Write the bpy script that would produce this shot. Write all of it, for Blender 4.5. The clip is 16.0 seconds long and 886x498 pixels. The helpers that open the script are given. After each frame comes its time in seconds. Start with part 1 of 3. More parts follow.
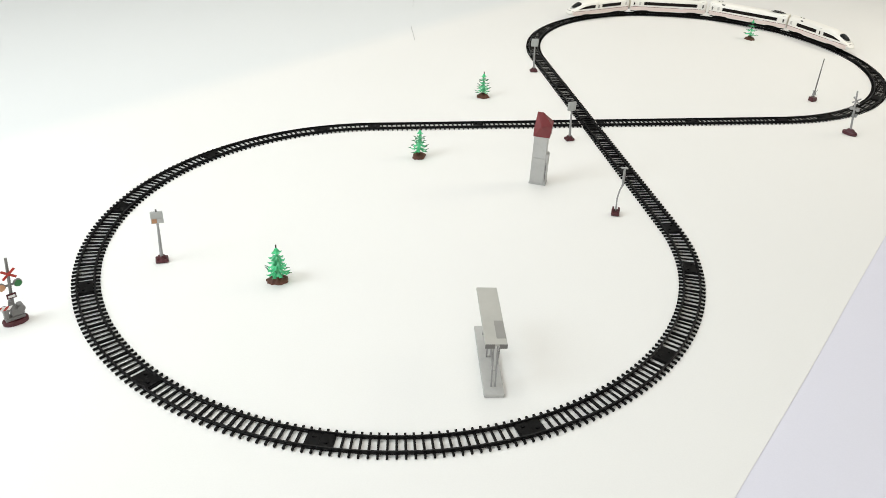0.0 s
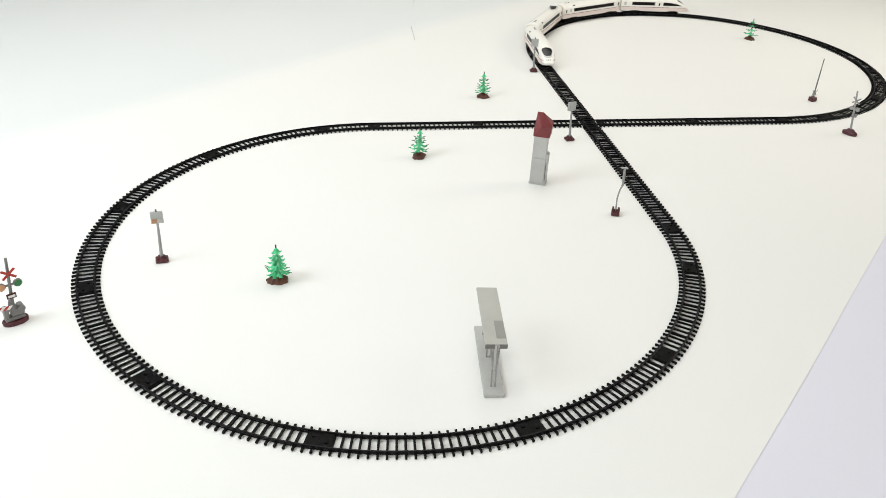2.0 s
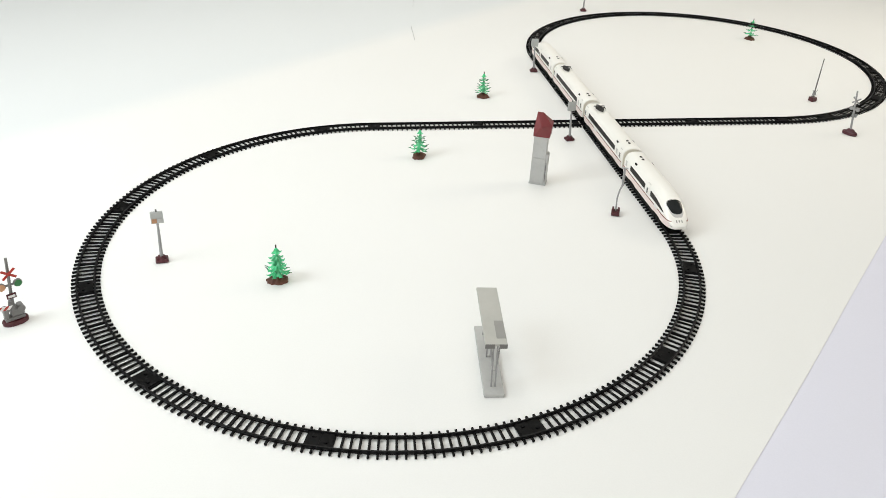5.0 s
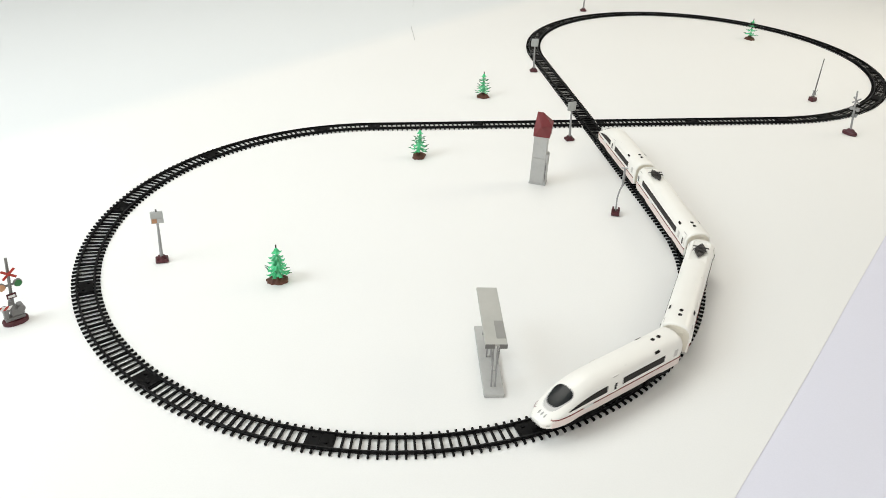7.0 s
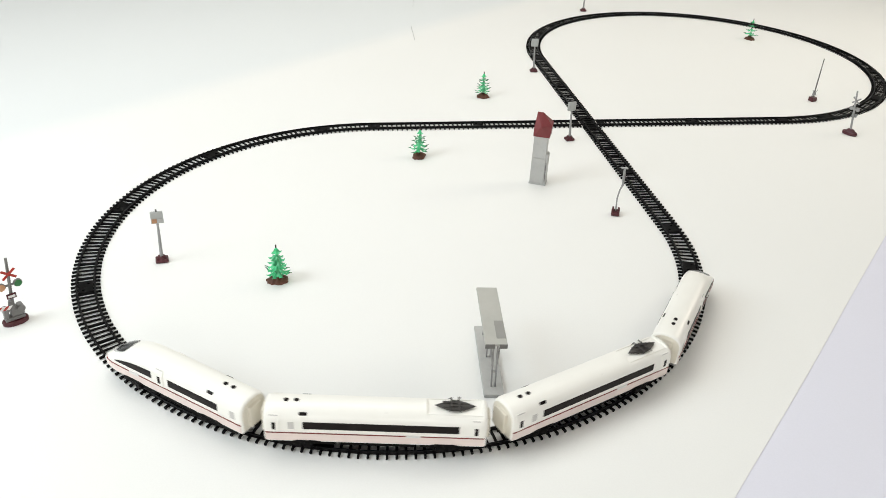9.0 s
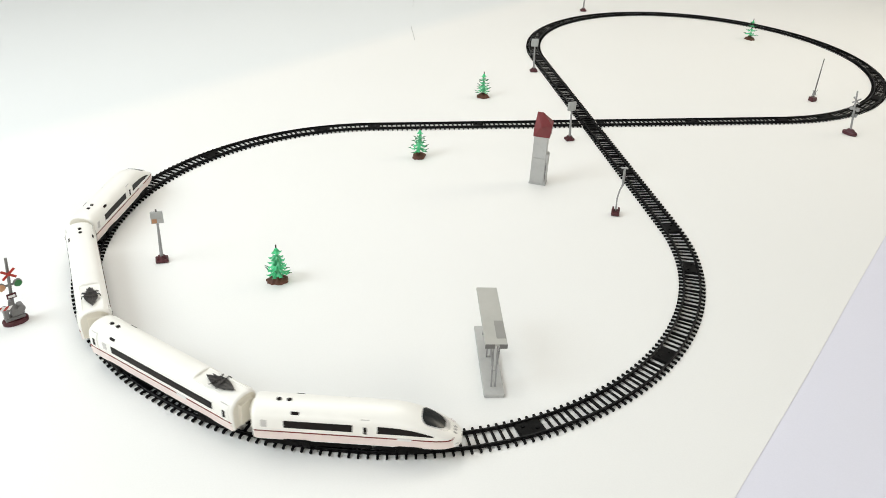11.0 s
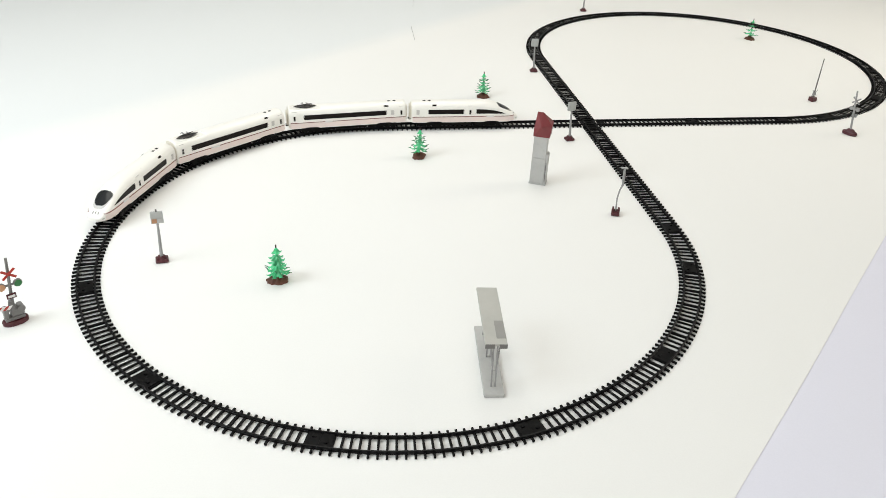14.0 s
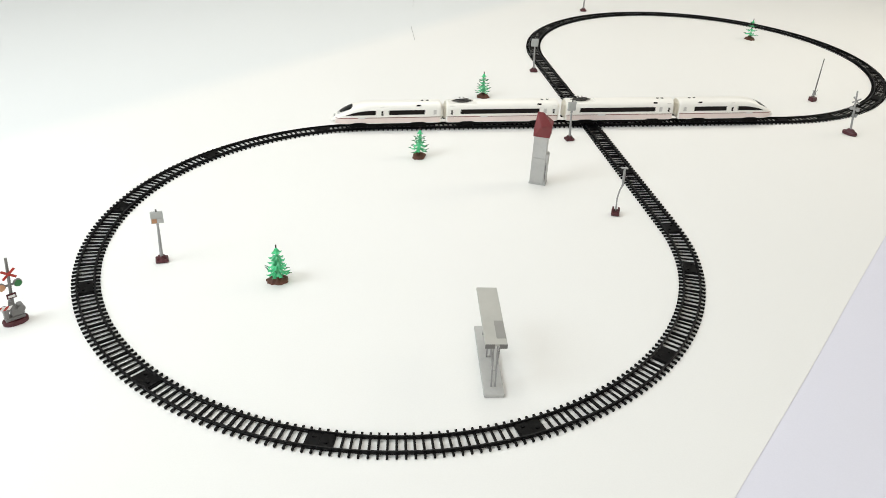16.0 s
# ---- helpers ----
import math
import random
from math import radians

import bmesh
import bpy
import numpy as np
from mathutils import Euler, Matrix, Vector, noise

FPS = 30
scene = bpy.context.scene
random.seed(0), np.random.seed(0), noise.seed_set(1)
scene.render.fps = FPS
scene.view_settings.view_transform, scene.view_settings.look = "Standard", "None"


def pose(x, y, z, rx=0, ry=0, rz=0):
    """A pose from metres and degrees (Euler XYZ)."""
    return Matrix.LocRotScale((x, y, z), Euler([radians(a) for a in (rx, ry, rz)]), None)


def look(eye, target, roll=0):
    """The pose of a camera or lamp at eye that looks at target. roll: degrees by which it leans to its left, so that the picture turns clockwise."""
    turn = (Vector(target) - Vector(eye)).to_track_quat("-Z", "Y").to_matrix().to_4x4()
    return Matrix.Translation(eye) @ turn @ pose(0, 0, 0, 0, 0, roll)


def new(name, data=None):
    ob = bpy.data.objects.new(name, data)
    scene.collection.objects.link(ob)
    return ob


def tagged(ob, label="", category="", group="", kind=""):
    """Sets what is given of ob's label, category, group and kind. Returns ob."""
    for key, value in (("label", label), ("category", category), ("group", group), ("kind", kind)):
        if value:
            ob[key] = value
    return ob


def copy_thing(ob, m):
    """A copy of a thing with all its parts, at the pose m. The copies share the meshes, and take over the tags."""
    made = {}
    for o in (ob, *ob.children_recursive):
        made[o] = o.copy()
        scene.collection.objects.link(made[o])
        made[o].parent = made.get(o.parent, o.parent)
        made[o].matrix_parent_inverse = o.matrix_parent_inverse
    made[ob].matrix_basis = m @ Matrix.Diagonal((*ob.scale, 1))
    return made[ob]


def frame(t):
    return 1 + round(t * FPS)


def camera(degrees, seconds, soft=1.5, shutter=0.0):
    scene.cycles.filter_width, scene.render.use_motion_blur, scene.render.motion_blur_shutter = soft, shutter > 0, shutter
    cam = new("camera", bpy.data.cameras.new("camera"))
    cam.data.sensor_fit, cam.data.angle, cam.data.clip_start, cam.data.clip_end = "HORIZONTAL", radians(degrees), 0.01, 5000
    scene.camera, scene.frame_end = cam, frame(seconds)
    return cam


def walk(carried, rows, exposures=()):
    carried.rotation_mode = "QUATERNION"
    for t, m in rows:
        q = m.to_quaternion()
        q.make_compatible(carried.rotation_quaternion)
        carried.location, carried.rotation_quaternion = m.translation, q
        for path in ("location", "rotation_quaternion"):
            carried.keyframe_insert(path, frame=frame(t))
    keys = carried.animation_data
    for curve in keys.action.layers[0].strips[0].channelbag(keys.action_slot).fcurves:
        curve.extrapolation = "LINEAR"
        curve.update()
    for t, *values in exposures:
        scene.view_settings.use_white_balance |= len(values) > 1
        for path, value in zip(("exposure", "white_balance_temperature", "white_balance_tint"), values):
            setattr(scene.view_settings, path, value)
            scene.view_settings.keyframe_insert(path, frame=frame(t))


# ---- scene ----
# ---- camera ----
cam = camera(57.81, 16.0, soft=0.55, shutter=0.3)
CAM = Matrix.Translation((0, 0, 0.70271)) @ pose(0, 0, 0, 90 - 30.85, 0, 0) @ pose(0, 0, 0, 0, 0, 2.89)
walk(cam, [(0.0, CAM), (16.0, CAM)])

# ---- world and lights ----
world = bpy.data.worlds.new("world")
scene.world = world
world.use_nodes = True
world.node_tree.nodes["Background"].inputs[0].default_value = (0.75, 0.82, 1.0, 1)
world.node_tree.nodes["Background"].inputs[1].default_value = 0.3
scene.view_settings.exposure = 0.0


def softbox(name, eye, target, w, h, watts, colour):
    lamp = bpy.data.lights.new(name, "AREA")
    lamp.shape, lamp.size, lamp.size_y = "RECTANGLE", w, h
    lamp.energy, lamp.color = watts, colour
    ob = new(name, lamp)
    ob.matrix_world = look(eye, target)
    return ob


softbox("softbox_west", (-1.75, 0.45, 1.4), (-0.1, 1.5, 0.0), 1.15, 1.15, 28.4, (0.875, 0.965, 1.0))
softbox("softbox_east", (2.3, 2.4, 1.45), (0.5, 2.0, 0.0), 0.75, 0.75, 15, (1.0, 0.925, 0.77))
# overhead fill, added to lift the whole sheet; no source known there
softbox("fill_top", (-0.35, 2.25, 2.45), (-0.25, 2.35, 0.0), 1.4, 2.8, 39, (1.0, 0.98, 0.905))
softbox("softbox_south", (-0.1, -1.25, 0.85), (-0.05, 1.6, 0.1), 1.6, 0.8, 15.5, (1.0, 0.97, 0.895))

# ---- materials ----


def nodes_of(name):
    mat = bpy.data.materials.new(name)
    mat.use_nodes = True
    nt = mat.node_tree
    return mat, nt, nt.nodes["Principled BSDF"]


def plastic(name, colour, rough=0.4, vary=0.06, grain=900.0, bump=0.05, dirt=0.0, dirt_colour=(0.3, 0.28, 0.25), spec=0.5, per_object=0.0):
    """Moulded plastic: colour that drifts at two scales, faint moulding grain and dust."""
    mat, nt, bsdf = nodes_of(name)
    co = nt.nodes.new("ShaderNodeTexCoord")
    big, fine = nt.nodes.new("ShaderNodeTexNoise"), nt.nodes.new("ShaderNodeTexNoise")
    big.inputs["Scale"].default_value, big.inputs["Detail"].default_value = 35.0, 4
    fine.inputs["Scale"].default_value, fine.inputs["Detail"].default_value = grain, 3
    for n in (big, fine):
        nt.links.new(co.outputs["Object"], n.inputs["Vector"])
    ramp = nt.nodes.new("ShaderNodeMapRange")
    ramp.inputs["From Min"].default_value, ramp.inputs["From Max"].default_value = 0.3, 0.7
    ramp.inputs["To Min"].default_value, ramp.inputs["To Max"].default_value = 1.0 - vary, 1.0 + vary
    nt.links.new(big.outputs["Fac"], ramp.inputs["Value"])
    mul = nt.nodes.new("ShaderNodeMix")
    mul.data_type, mul.blend_type = "RGBA", "MULTIPLY"
    mul.inputs["Factor"].default_value = 1.0
    mul.inputs["A"].default_value = (*colour, 1)
    nt.links.new(ramp.outputs["Result"], mul.inputs["B"])
    out = mul.outputs["Result"]
    if per_object:
        info = nt.nodes.new("ShaderNodeObjectInfo")
        rr = nt.nodes.new("ShaderNodeMapRange")
        rr.inputs["To Min"].default_value, rr.inputs["To Max"].default_value = 1 - per_object, 1 + per_object
        nt.links.new(info.outputs["Random"], rr.inputs["Value"])
        m2 = nt.nodes.new("ShaderNodeMix")
        m2.data_type, m2.blend_type = "RGBA", "MULTIPLY"
        m2.inputs["Factor"].default_value = 1.0
        nt.links.new(out, m2.inputs["A"])
        nt.links.new(rr.outputs["Result"], m2.inputs["B"])
        out = m2.outputs["Result"]
    if dirt:
        spots = nt.nodes.new("ShaderNodeTexNoise")
        spots.inputs["Scale"].default_value, spots.inputs["Detail"].default_value = 160.0, 6
        nt.links.new(co.outputs["Object"], spots.inputs["Vector"])
        sr = nt.nodes.new("ShaderNodeMapRange")
        sr.inputs["From Min"].default_value, sr.inputs["From Max"].default_value = 0.52, 0.75
        sr.inputs["To Max"].default_value = dirt
        nt.links.new(spots.outputs["Fac"], sr.inputs["Value"])
        mx = nt.nodes.new("ShaderNodeMix")
        mx.data_type = "RGBA"
        mx.inputs["B"].default_value = (*dirt_colour, 1)
        nt.links.new(sr.outputs["Result"], mx.inputs["Factor"])
        nt.links.new(out, mx.inputs["A"])
        out = mx.outputs["Result"]
    nt.links.new(out, bsdf.inputs["Base Color"])
    rmap = nt.nodes.new("ShaderNodeMapRange")
    rmap.inputs["To Min"].default_value, rmap.inputs["To Max"].default_value = rough * 0.8, min(1.0, rough * 1.25)
    nt.links.new(fine.outputs["Fac"], rmap.inputs["Value"])
    nt.links.new(rmap.outputs["Result"], bsdf.inputs["Roughness"])
    bsdf.inputs["Specular IOR Level"].default_value = spec
    bp = nt.nodes.new("ShaderNodeBump")
    bp.inputs["Strength"].default_value, bp.inputs["Distance"].default_value = bump, 0.001
    nt.links.new(fine.outputs["Fac"], bp.inputs["Height"])
    nt.links.new(bp.outputs["Normal"], bsdf.inputs["Normal"])
    return mat


def paper(name, colour, tint, rough=0.75, scale=1.4, across=None):
    """Seamless paper: slow drift between two whites, fibre grain, shallow waves.
    across: a second colour (its value, direction across the sheet, from, to) that the first blends into."""
    mat, nt, bsdf = nodes_of(name)
    co = nt.nodes.new("ShaderNodeTexCoord")
    slow, fibre, waves = (nt.nodes.new("ShaderNodeTexNoise") for _ in range(3))
    for n, s, d in ((slow, scale, 3), (fibre, 420.0, 5), (waves, 5.0, 2)):
        n.inputs["Scale"].default_value, n.inputs["Detail"].default_value = s, d
        nt.links.new(co.outputs["Object"], n.inputs["Vector"])
    mx = nt.nodes.new("ShaderNodeMix")
    mx.data_type = "RGBA"
    mx.inputs["A"].default_value, mx.inputs["B"].default_value = (*colour, 1), (*tint, 1)
    nt.links.new(slow.outputs["Fac"], mx.inputs["Factor"])
    fm = nt.nodes.new("ShaderNodeMapRange")
    fm.inputs["To Min"].default_value, fm.inputs["To Max"].default_value = 0.975, 1.025
    nt.links.new(fibre.outputs["Fac"], fm.inputs["Value"])
    mul = nt.nodes.new("ShaderNodeMix")
    mul.data_type, mul.blend_type = "RGBA", "MULTIPLY"
    mul.inputs["Factor"].default_value = 1.0
    base = mx.outputs["Result"]
    if across:
        other, way, a, b = across
        dot = nt.nodes.new("ShaderNodeVectorMath")
        dot.operation = "DOT_PRODUCT"
        dot.inputs[1].default_value = way
        nt.links.new(co.outputs["Object"], dot.inputs[0])
        step = nt.nodes.new("ShaderNodeMapRange")
        step.interpolation_type = "SMOOTHSTEP"
        step.inputs["From Min"].default_value, step.inputs["From Max"].default_value = a, b
        nt.links.new(dot.outputs["Value"], step.inputs["Value"])
        join = nt.nodes.new("ShaderNodeMix")
        join.data_type = "RGBA"
        join.inputs["B"].default_value = (*other, 1)
        nt.links.new(step.outputs["Result"], join.inputs["Factor"])
        nt.links.new(base, join.inputs["A"])
        base = join.outputs["Result"]
    nt.links.new(base, mul.inputs["A"])
    nt.links.new(fm.outputs["Result"], mul.inputs["B"])
    nt.links.new(mul.outputs["Result"], bsdf.inputs["Base Color"])
    bsdf.inputs["Roughness"].default_value = rough
    bsdf.inputs["Specular IOR Level"].default_value = 0.3
    b1, b2 = nt.nodes.new("ShaderNodeBump"), nt.nodes.new("ShaderNodeBump")
    b1.inputs["Strength"].default_value, b1.inputs["Distance"].default_value = 0.25, 0.004
    b2.inputs["Strength"].default_value, b2.inputs["Distance"].default_value = 0.08, 0.0004
    nt.links.new(waves.outputs["Fac"], b1.inputs["Height"])
    nt.links.new(fibre.outputs["Fac"], b2.inputs["Height"])
    nt.links.new(b1.outputs["Normal"], b2.inputs["Normal"])
    nt.links.new(b2.outputs["Normal"], bsdf.inputs["Normal"])
    return mat


ACROSS = (-math.sin(radians(51.0)), math.cos(radians(51.0)), 0.0)
PAPER = paper("white_paper", (0.80, 0.80, 0.785), (0.83, 0.83, 0.82), across=((0.750, 0.775, 0.785), ACROSS, 1.585, 1.735))
FLOOR = paper("pale_floor", (0.71, 0.71, 0.81), (0.75, 0.75, 0.84), 0.6)
WALL = paper("wall_paint", (0.74, 0.73, 0.71), (0.78, 0.77, 0.75), 0.85)
BLACK = plastic("track_black", (0.0032, 0.0032, 0.0035), 0.5, 0.25, 700, 0.08, 0.1, (0.016, 0.016, 0.016), spec=0.10, per_object=0.25)
BLACK_RAIL = plastic("rail_black", (0.005, 0.005, 0.0055), 0.36, 0.2, 500, 0.05, 0.15, (0.018, 0.018, 0.018), spec=0.18)
UNDER = plastic("underframe_black", (0.0035, 0.0032, 0.0032), 0.5, 0.2, 500, 0.08, 0.1, (0.014, 0.012, 0.012), spec=0.08)
WHITE = plastic("train_white", (0.87, 0.855, 0.81), 0.30, 0.012, 120, 0.0)
CREAM = plastic("end_cream", (0.74, 0.70, 0.61), 0.4, 0.04, 300, 0.03)
HATCH = plastic("hatch_grey", (0.56, 0.54, 0.52), 0.4, 0.04, 300, 0.03)
RIM = plastic("rim_silver", (0.56, 0.55, 0.54), 0.16, 0.06, 200, 0.0)
GREY_MID = plastic("mid_grey", (0.27, 0.265, 0.25), 0.45, 0.06, 300, 0.05)
# white skirt; the red stripe's pink reflection and colour bleed painted in
PINK_CAST = plastic("skirt_pink_cast", (0.80, 0.685, 0.645), 0.32, 0.03, 300, 0.02)
RED_LINE = plastic("stripe_red", (0.19, 0.020, 0.018), 0.35, 0.1, 300, 0.02)
GLASS = plastic("window_black", (0.009, 0.006, 0.0055), 0.35, 0.15, 200, 0.01, spec=0.13)
SHIELD = plastic("windshield_black", (0.012, 0.014, 0.015), 0.22, 0.1, 120, 0.0, spec=0.3)
PANTO = plastic("pantograph_grey", (0.030, 0.027, 0.025), 0.45, 0.2, 500, 0.06)
DOOR_GREY = plastic("door_glass_grey", (0.10, 0.09, 0.085), 0.3, 0.1)
GREY = plastic("grey_plastic", (0.45, 0.45, 0.44), 0.42, 0.06, 400, 0.05, 0.15, (0.24, 0.23, 0.22))
GREY_WARM = plastic("roof_grey", (0.42, 0.415, 0.385), 0.45, 0.06, 300, 0.05)
GREY_DARK = plastic("dark_grey_plastic", (0.16, 0.155, 0.15), 0.45, 0.1, 400, 0.05)
HOUSING = plastic("housing_grey", (0.17, 0.165, 0.16), 0.42, 0.12, 400, 0.05, 0.3, (0.10, 0.10, 0.10))
POST = plastic("post_grey", (0.30, 0.30, 0.30), 0.4, 0.1, 400, 0.05)
BOARD = plastic("board_silver", (0.42, 0.43, 0.42), 0.3, 0.12, 250, 0.05, 0.3, (0.25, 0.27, 0.27))
MAROON = plastic("base_maroon", (0.068, 0.009, 0.014), 0.4, 0.12, 400, 0.06)
ROOF_RED = plastic("roof_red", (0.175, 0.027, 0.030), 0.42, 0.08, 300, 0.05)
ORANGE = plastic("lamp_orange", (0.48, 0.25, 0.13), 0.35, 0.15)
RED = plastic("cross_red", (0.40, 0.030, 0.02), 0.35, 0.1)
GREEN_LAMP = plastic("lamp_green", (0.03, 0.16, 0.05), 0.3, 0.1)
STRIPE_WHITE = plastic("stripe_white", (0.75, 0.73, 0.72), 0.4, 0.04)
TREE = plastic("tree_green", (0.085, 0.60, 0.27), 0.30, 0.45, 260, 0.08, 0.3, (0.012, 0.16, 0.07))
TREE_DARK = plastic("needle_tip_green", (0.02, 0.15, 0.065), 0.45, 0.3, 300, 0.08)
BARK = plastic("trunk_brown", (0.045, 0.03, 0.022), 0.6, 0.2, 500, 0.15)
EARTH = plastic("mound_brown", (0.10, 0.036, 0.02), 0.6, 0.3, 260, 0.5, 0.4, (0.05, 0.018, 0.01))

# ---- mesh helpers ----


def finish(name, bm, material, smooth=True, angle=35):
    me = bpy.data.meshes.new(name)
    bmesh.ops.recalc_face_normals(bm, faces=bm.faces)
    if smooth:
        for f in bm.faces:
            f.smooth = True
        for e in bm.edges:
            if len(e.link_faces) == 2 and e.calc_face_angle(0) > radians(angle):
                e.smooth = False
    bm.to_mesh(me)
    bm.free()
    me.materials.append(material)
    return me


def part(name, bm, material, parent, label="", m=None, smooth=True):
    ob = new(name, finish(name, bm, material, smooth))
    ob.parent = parent
    if m is not None:
        ob.matrix_basis = m
    if label:
        ob["label"] = label
    return ob


def shared(name, me, parent, m):
    ob = new(name, me)
    ob.parent = parent
    ob.matrix_basis = m
    return ob


def thing(name, m, label, category, group=""):
    ob = new(name)
    ob.empty_display_size = 0.02
    ob.matrix_basis = m
    return tagged(ob, label, category, group)


def box(bm, x0, x1, y0, y1, z0, z1, bevel=0.0, m=None):
    vs = [bm.verts.new((x, y, z)) for x in (x0, x1) for y in (y0, y1) for z in (z0, z1)]
    fs = [bm.faces.new([vs[i] for i in q]) for q in ((0, 1, 3, 2), (4, 6, 7, 5), (0, 4, 5, 1), (2, 3, 7, 6), (0, 2, 6, 4), (1, 5, 7, 3))]
    if bevel:
        es = list({e for f in fs for e in f.edges})
        got = bmesh.ops.bevel(bm, geom=es, offset=bevel, segments=1, affect="EDGES", profile=0.5)
        vs = list({v for v in got["verts"]} | {v for v in vs if v.is_valid})
    if m is not None:
        for v in vs:
            v.co = m @ v.co
    return vs


def ring_loft(bm, rings, cap=True):
    """Rings of equal length, joined in order and capped."""
    made = [[bm.verts.new(c) for c in r] for r in rings]
    n = len(made[0])
    for a, b in zip(made, made[1:]):
        for i in range(n):
            bm.faces.new((a[i], a[(i + 1) % n], b[(i + 1) % n], b[i]))
    if cap:
        bm.faces.new(made[0][::-1])
        bm.faces.new(made[-1])
    return made


def tube(bm, a, b, r0, r1, n=10):
    a, b = Vector(a), Vector(b)
    q = (b - a).to_track_quat("Z", "Y")
    rings = []
    for c, r in ((a, r0), (b, r1)):
        rings.append([c + q @ Vector((r * math.cos(2 * math.pi * i / n), r * math.sin(2 * math.pi * i / n), 0)) for i in range(n)])
    ring_loft(bm, rings)


def disc(bm, c, axis, r, t, n=20, bulge=0.0):
    c, axis = Vector(c), Vector(axis).normalized()
    q = axis.to_track_quat("Z", "Y")
    rings = []
    for h, k in ((0, 0.96), (t * 0.15, 1.0), (t * 0.8, 1.0), (t, 0.9), (t + bulge, 0.45)):
        rings.append([c + q @ Vector((r * k * math.cos(2 * math.pi * i / n), r * k * math.sin(2 * math.pi * i / n), h)) for i in range(n)])
    ring_loft(bm, rings)


# ---- room ----
def plain_box(name, x0, x1, y0, y1, z0, z1, material, label, category):
    bm = bmesh.new()
    box(bm, x0, x1, y0, y1, z0, z1)
    return tagged(new(name, finish(name, bm, material, False)), label, category, kind="structure")


plain_box("floor", -3.2, 3.7, -1.6, 5.6, -0.06, -0.0008, FLOOR, "pale lavender-white smooth studio floor", "floor")
# walls and ceiling are unseen, added to close the room and bounce light
plain_box("wall_west", -3.3, -3.2, -1.6, 5.6, -0.06, 2.7, WALL, "plain off-white wall, unseen, added to close the room", "wall")
plain_box("wall_east", 3.7, 3.8, -1.6, 5.6, -0.06, 2.7, WALL, "plain off-white wall, unseen, added to close the room", "wall")
plain_box("wall_north", -3.3, 3.8, 5.6, 5.7, -0.06, 2.7, WALL, "plain off-white wall, unseen, added to close the room", "wall")
plain_box("wall_south", -3.3, 3.8, -1.7, -1.6, -0.06, 2.7, WALL, "plain off-white wall, unseen, added to close the room", "wall")
plain_box("ceiling", -3.3, 3.8, -1.7, 5.7, 2.7, 2.8, WALL, "plain white ceiling, unseen, added to close the room", "ceiling")


FOLD = 1.640
EDGE_SKEW = 0.0625  # the free edge runs a little askew to the fold


def paper_lift(a, b):
    """Height of the paper's soft fold, a along the sheet and b across it."""
    d = b - FOLD - 0.006 * math.sin(a * 2.3)
    return 0.0050 * math.exp(-(d / (0.030 if d < 0 else 0.080)) ** 2)


def backdrop_sheet(b0, b1):
    """A long sheet of white paper, its free edge a little waved, with a low soft fold along it."""
    bm = bmesh.new()
    ang = radians(51.0)
    u, v = Vector((math.cos(ang), math.sin(ang), 0)), Vector((-math.sin(ang), math.cos(ang), 0))
    nu, nv = 90, 150
    grid = []
    for i in range(nu + 1):
        a = -1.3 + 6.0 * i / nu
        row = []
        for j in range(nv + 1):
            start = b0 + EDGE_SKEW * (a - 0.70)
            b = start + (b1 - start) * j / nv
            lift = paper_lift(a, b)
            if j in (0, nv):
                b += 0.0015 * math.sin(a * 4.0) + 0.0006 * math.sin(a * 11.0)
            row.append(bm.verts.new(u * a + v * b + Vector((0, 0, lift))))
        grid.append(row)
    for i in range(nu):
        for j in range(nv):
            bm.faces.new((grid[i][j], grid[i + 1][j], grid[i + 1][j + 1], grid[i][j + 1]))
    got = bmesh.ops.extrude_face_region(bm, geom=list(bm.faces))
    for w in got["geom"]:
        if isinstance(w, bmesh.types.BMVert):
            w.co.z -= 0.0007
    ob = new("paper_sheet", finish("paper_sheet", bm, PAPER))
    return tagged(ob, "long white paper sheet with a soft fold, spread over the floor", "backdrop", kind="structure")


backdrop_sheet(0.1373, 2.825)

# ---- the line of the track: a figure of eight of two loops ----
R1, R2 = 0.5, 0.49036
C1, C2 = Vector((-0.081795, 1.204465)), Vector((0.72873, 2.349535))
AXIS, HALF = 0.954829, 0.787052
LINE = (R1 + R2) * math.tan(HALF)
ARC1, ARC2 = R1 * (2 * math.pi - 2 * HALF), R2 * (2 * math.pi - 2 * HALF)
WHOLE = ARC1 + ARC2 + 2 * LINE


def along(s):
    """Place and heading on the track's middle line, s metres past the start of the near loop."""
    s %= WHOLE
    if s < ARC1:
        th = AXIS - HALF - s / R1
        return C1 + R1 * Vector((math.cos(th), math.sin(th))), th - math.pi / 2
    s -= ARC1
    if s < LINE:
        th = AXIS + HALF
        hd = th - math.pi / 2
        return C1 + R1 * Vector((math.cos(th), math.sin(th))) + s * Vector((math.cos(hd), math.sin(hd))), hd
    s -= LINE
    if s < ARC2:
        th = AXIS + HALF + math.pi + s / R2
        return C2 + R2 * Vector((math.cos(th), math.sin(th))), th + math.pi / 2
    s -= ARC2
    th = AXIS - HALF + math.pi
    hd = th + math.pi / 2
    return C2 + R2 * Vector((math.cos(th), math.sin(th))) + s * Vector((math.cos(hd), math.sin(hd))), hd


# ---- track pieces ----
GAUGE, RAIL_TOP = 0.0127, 0.0066


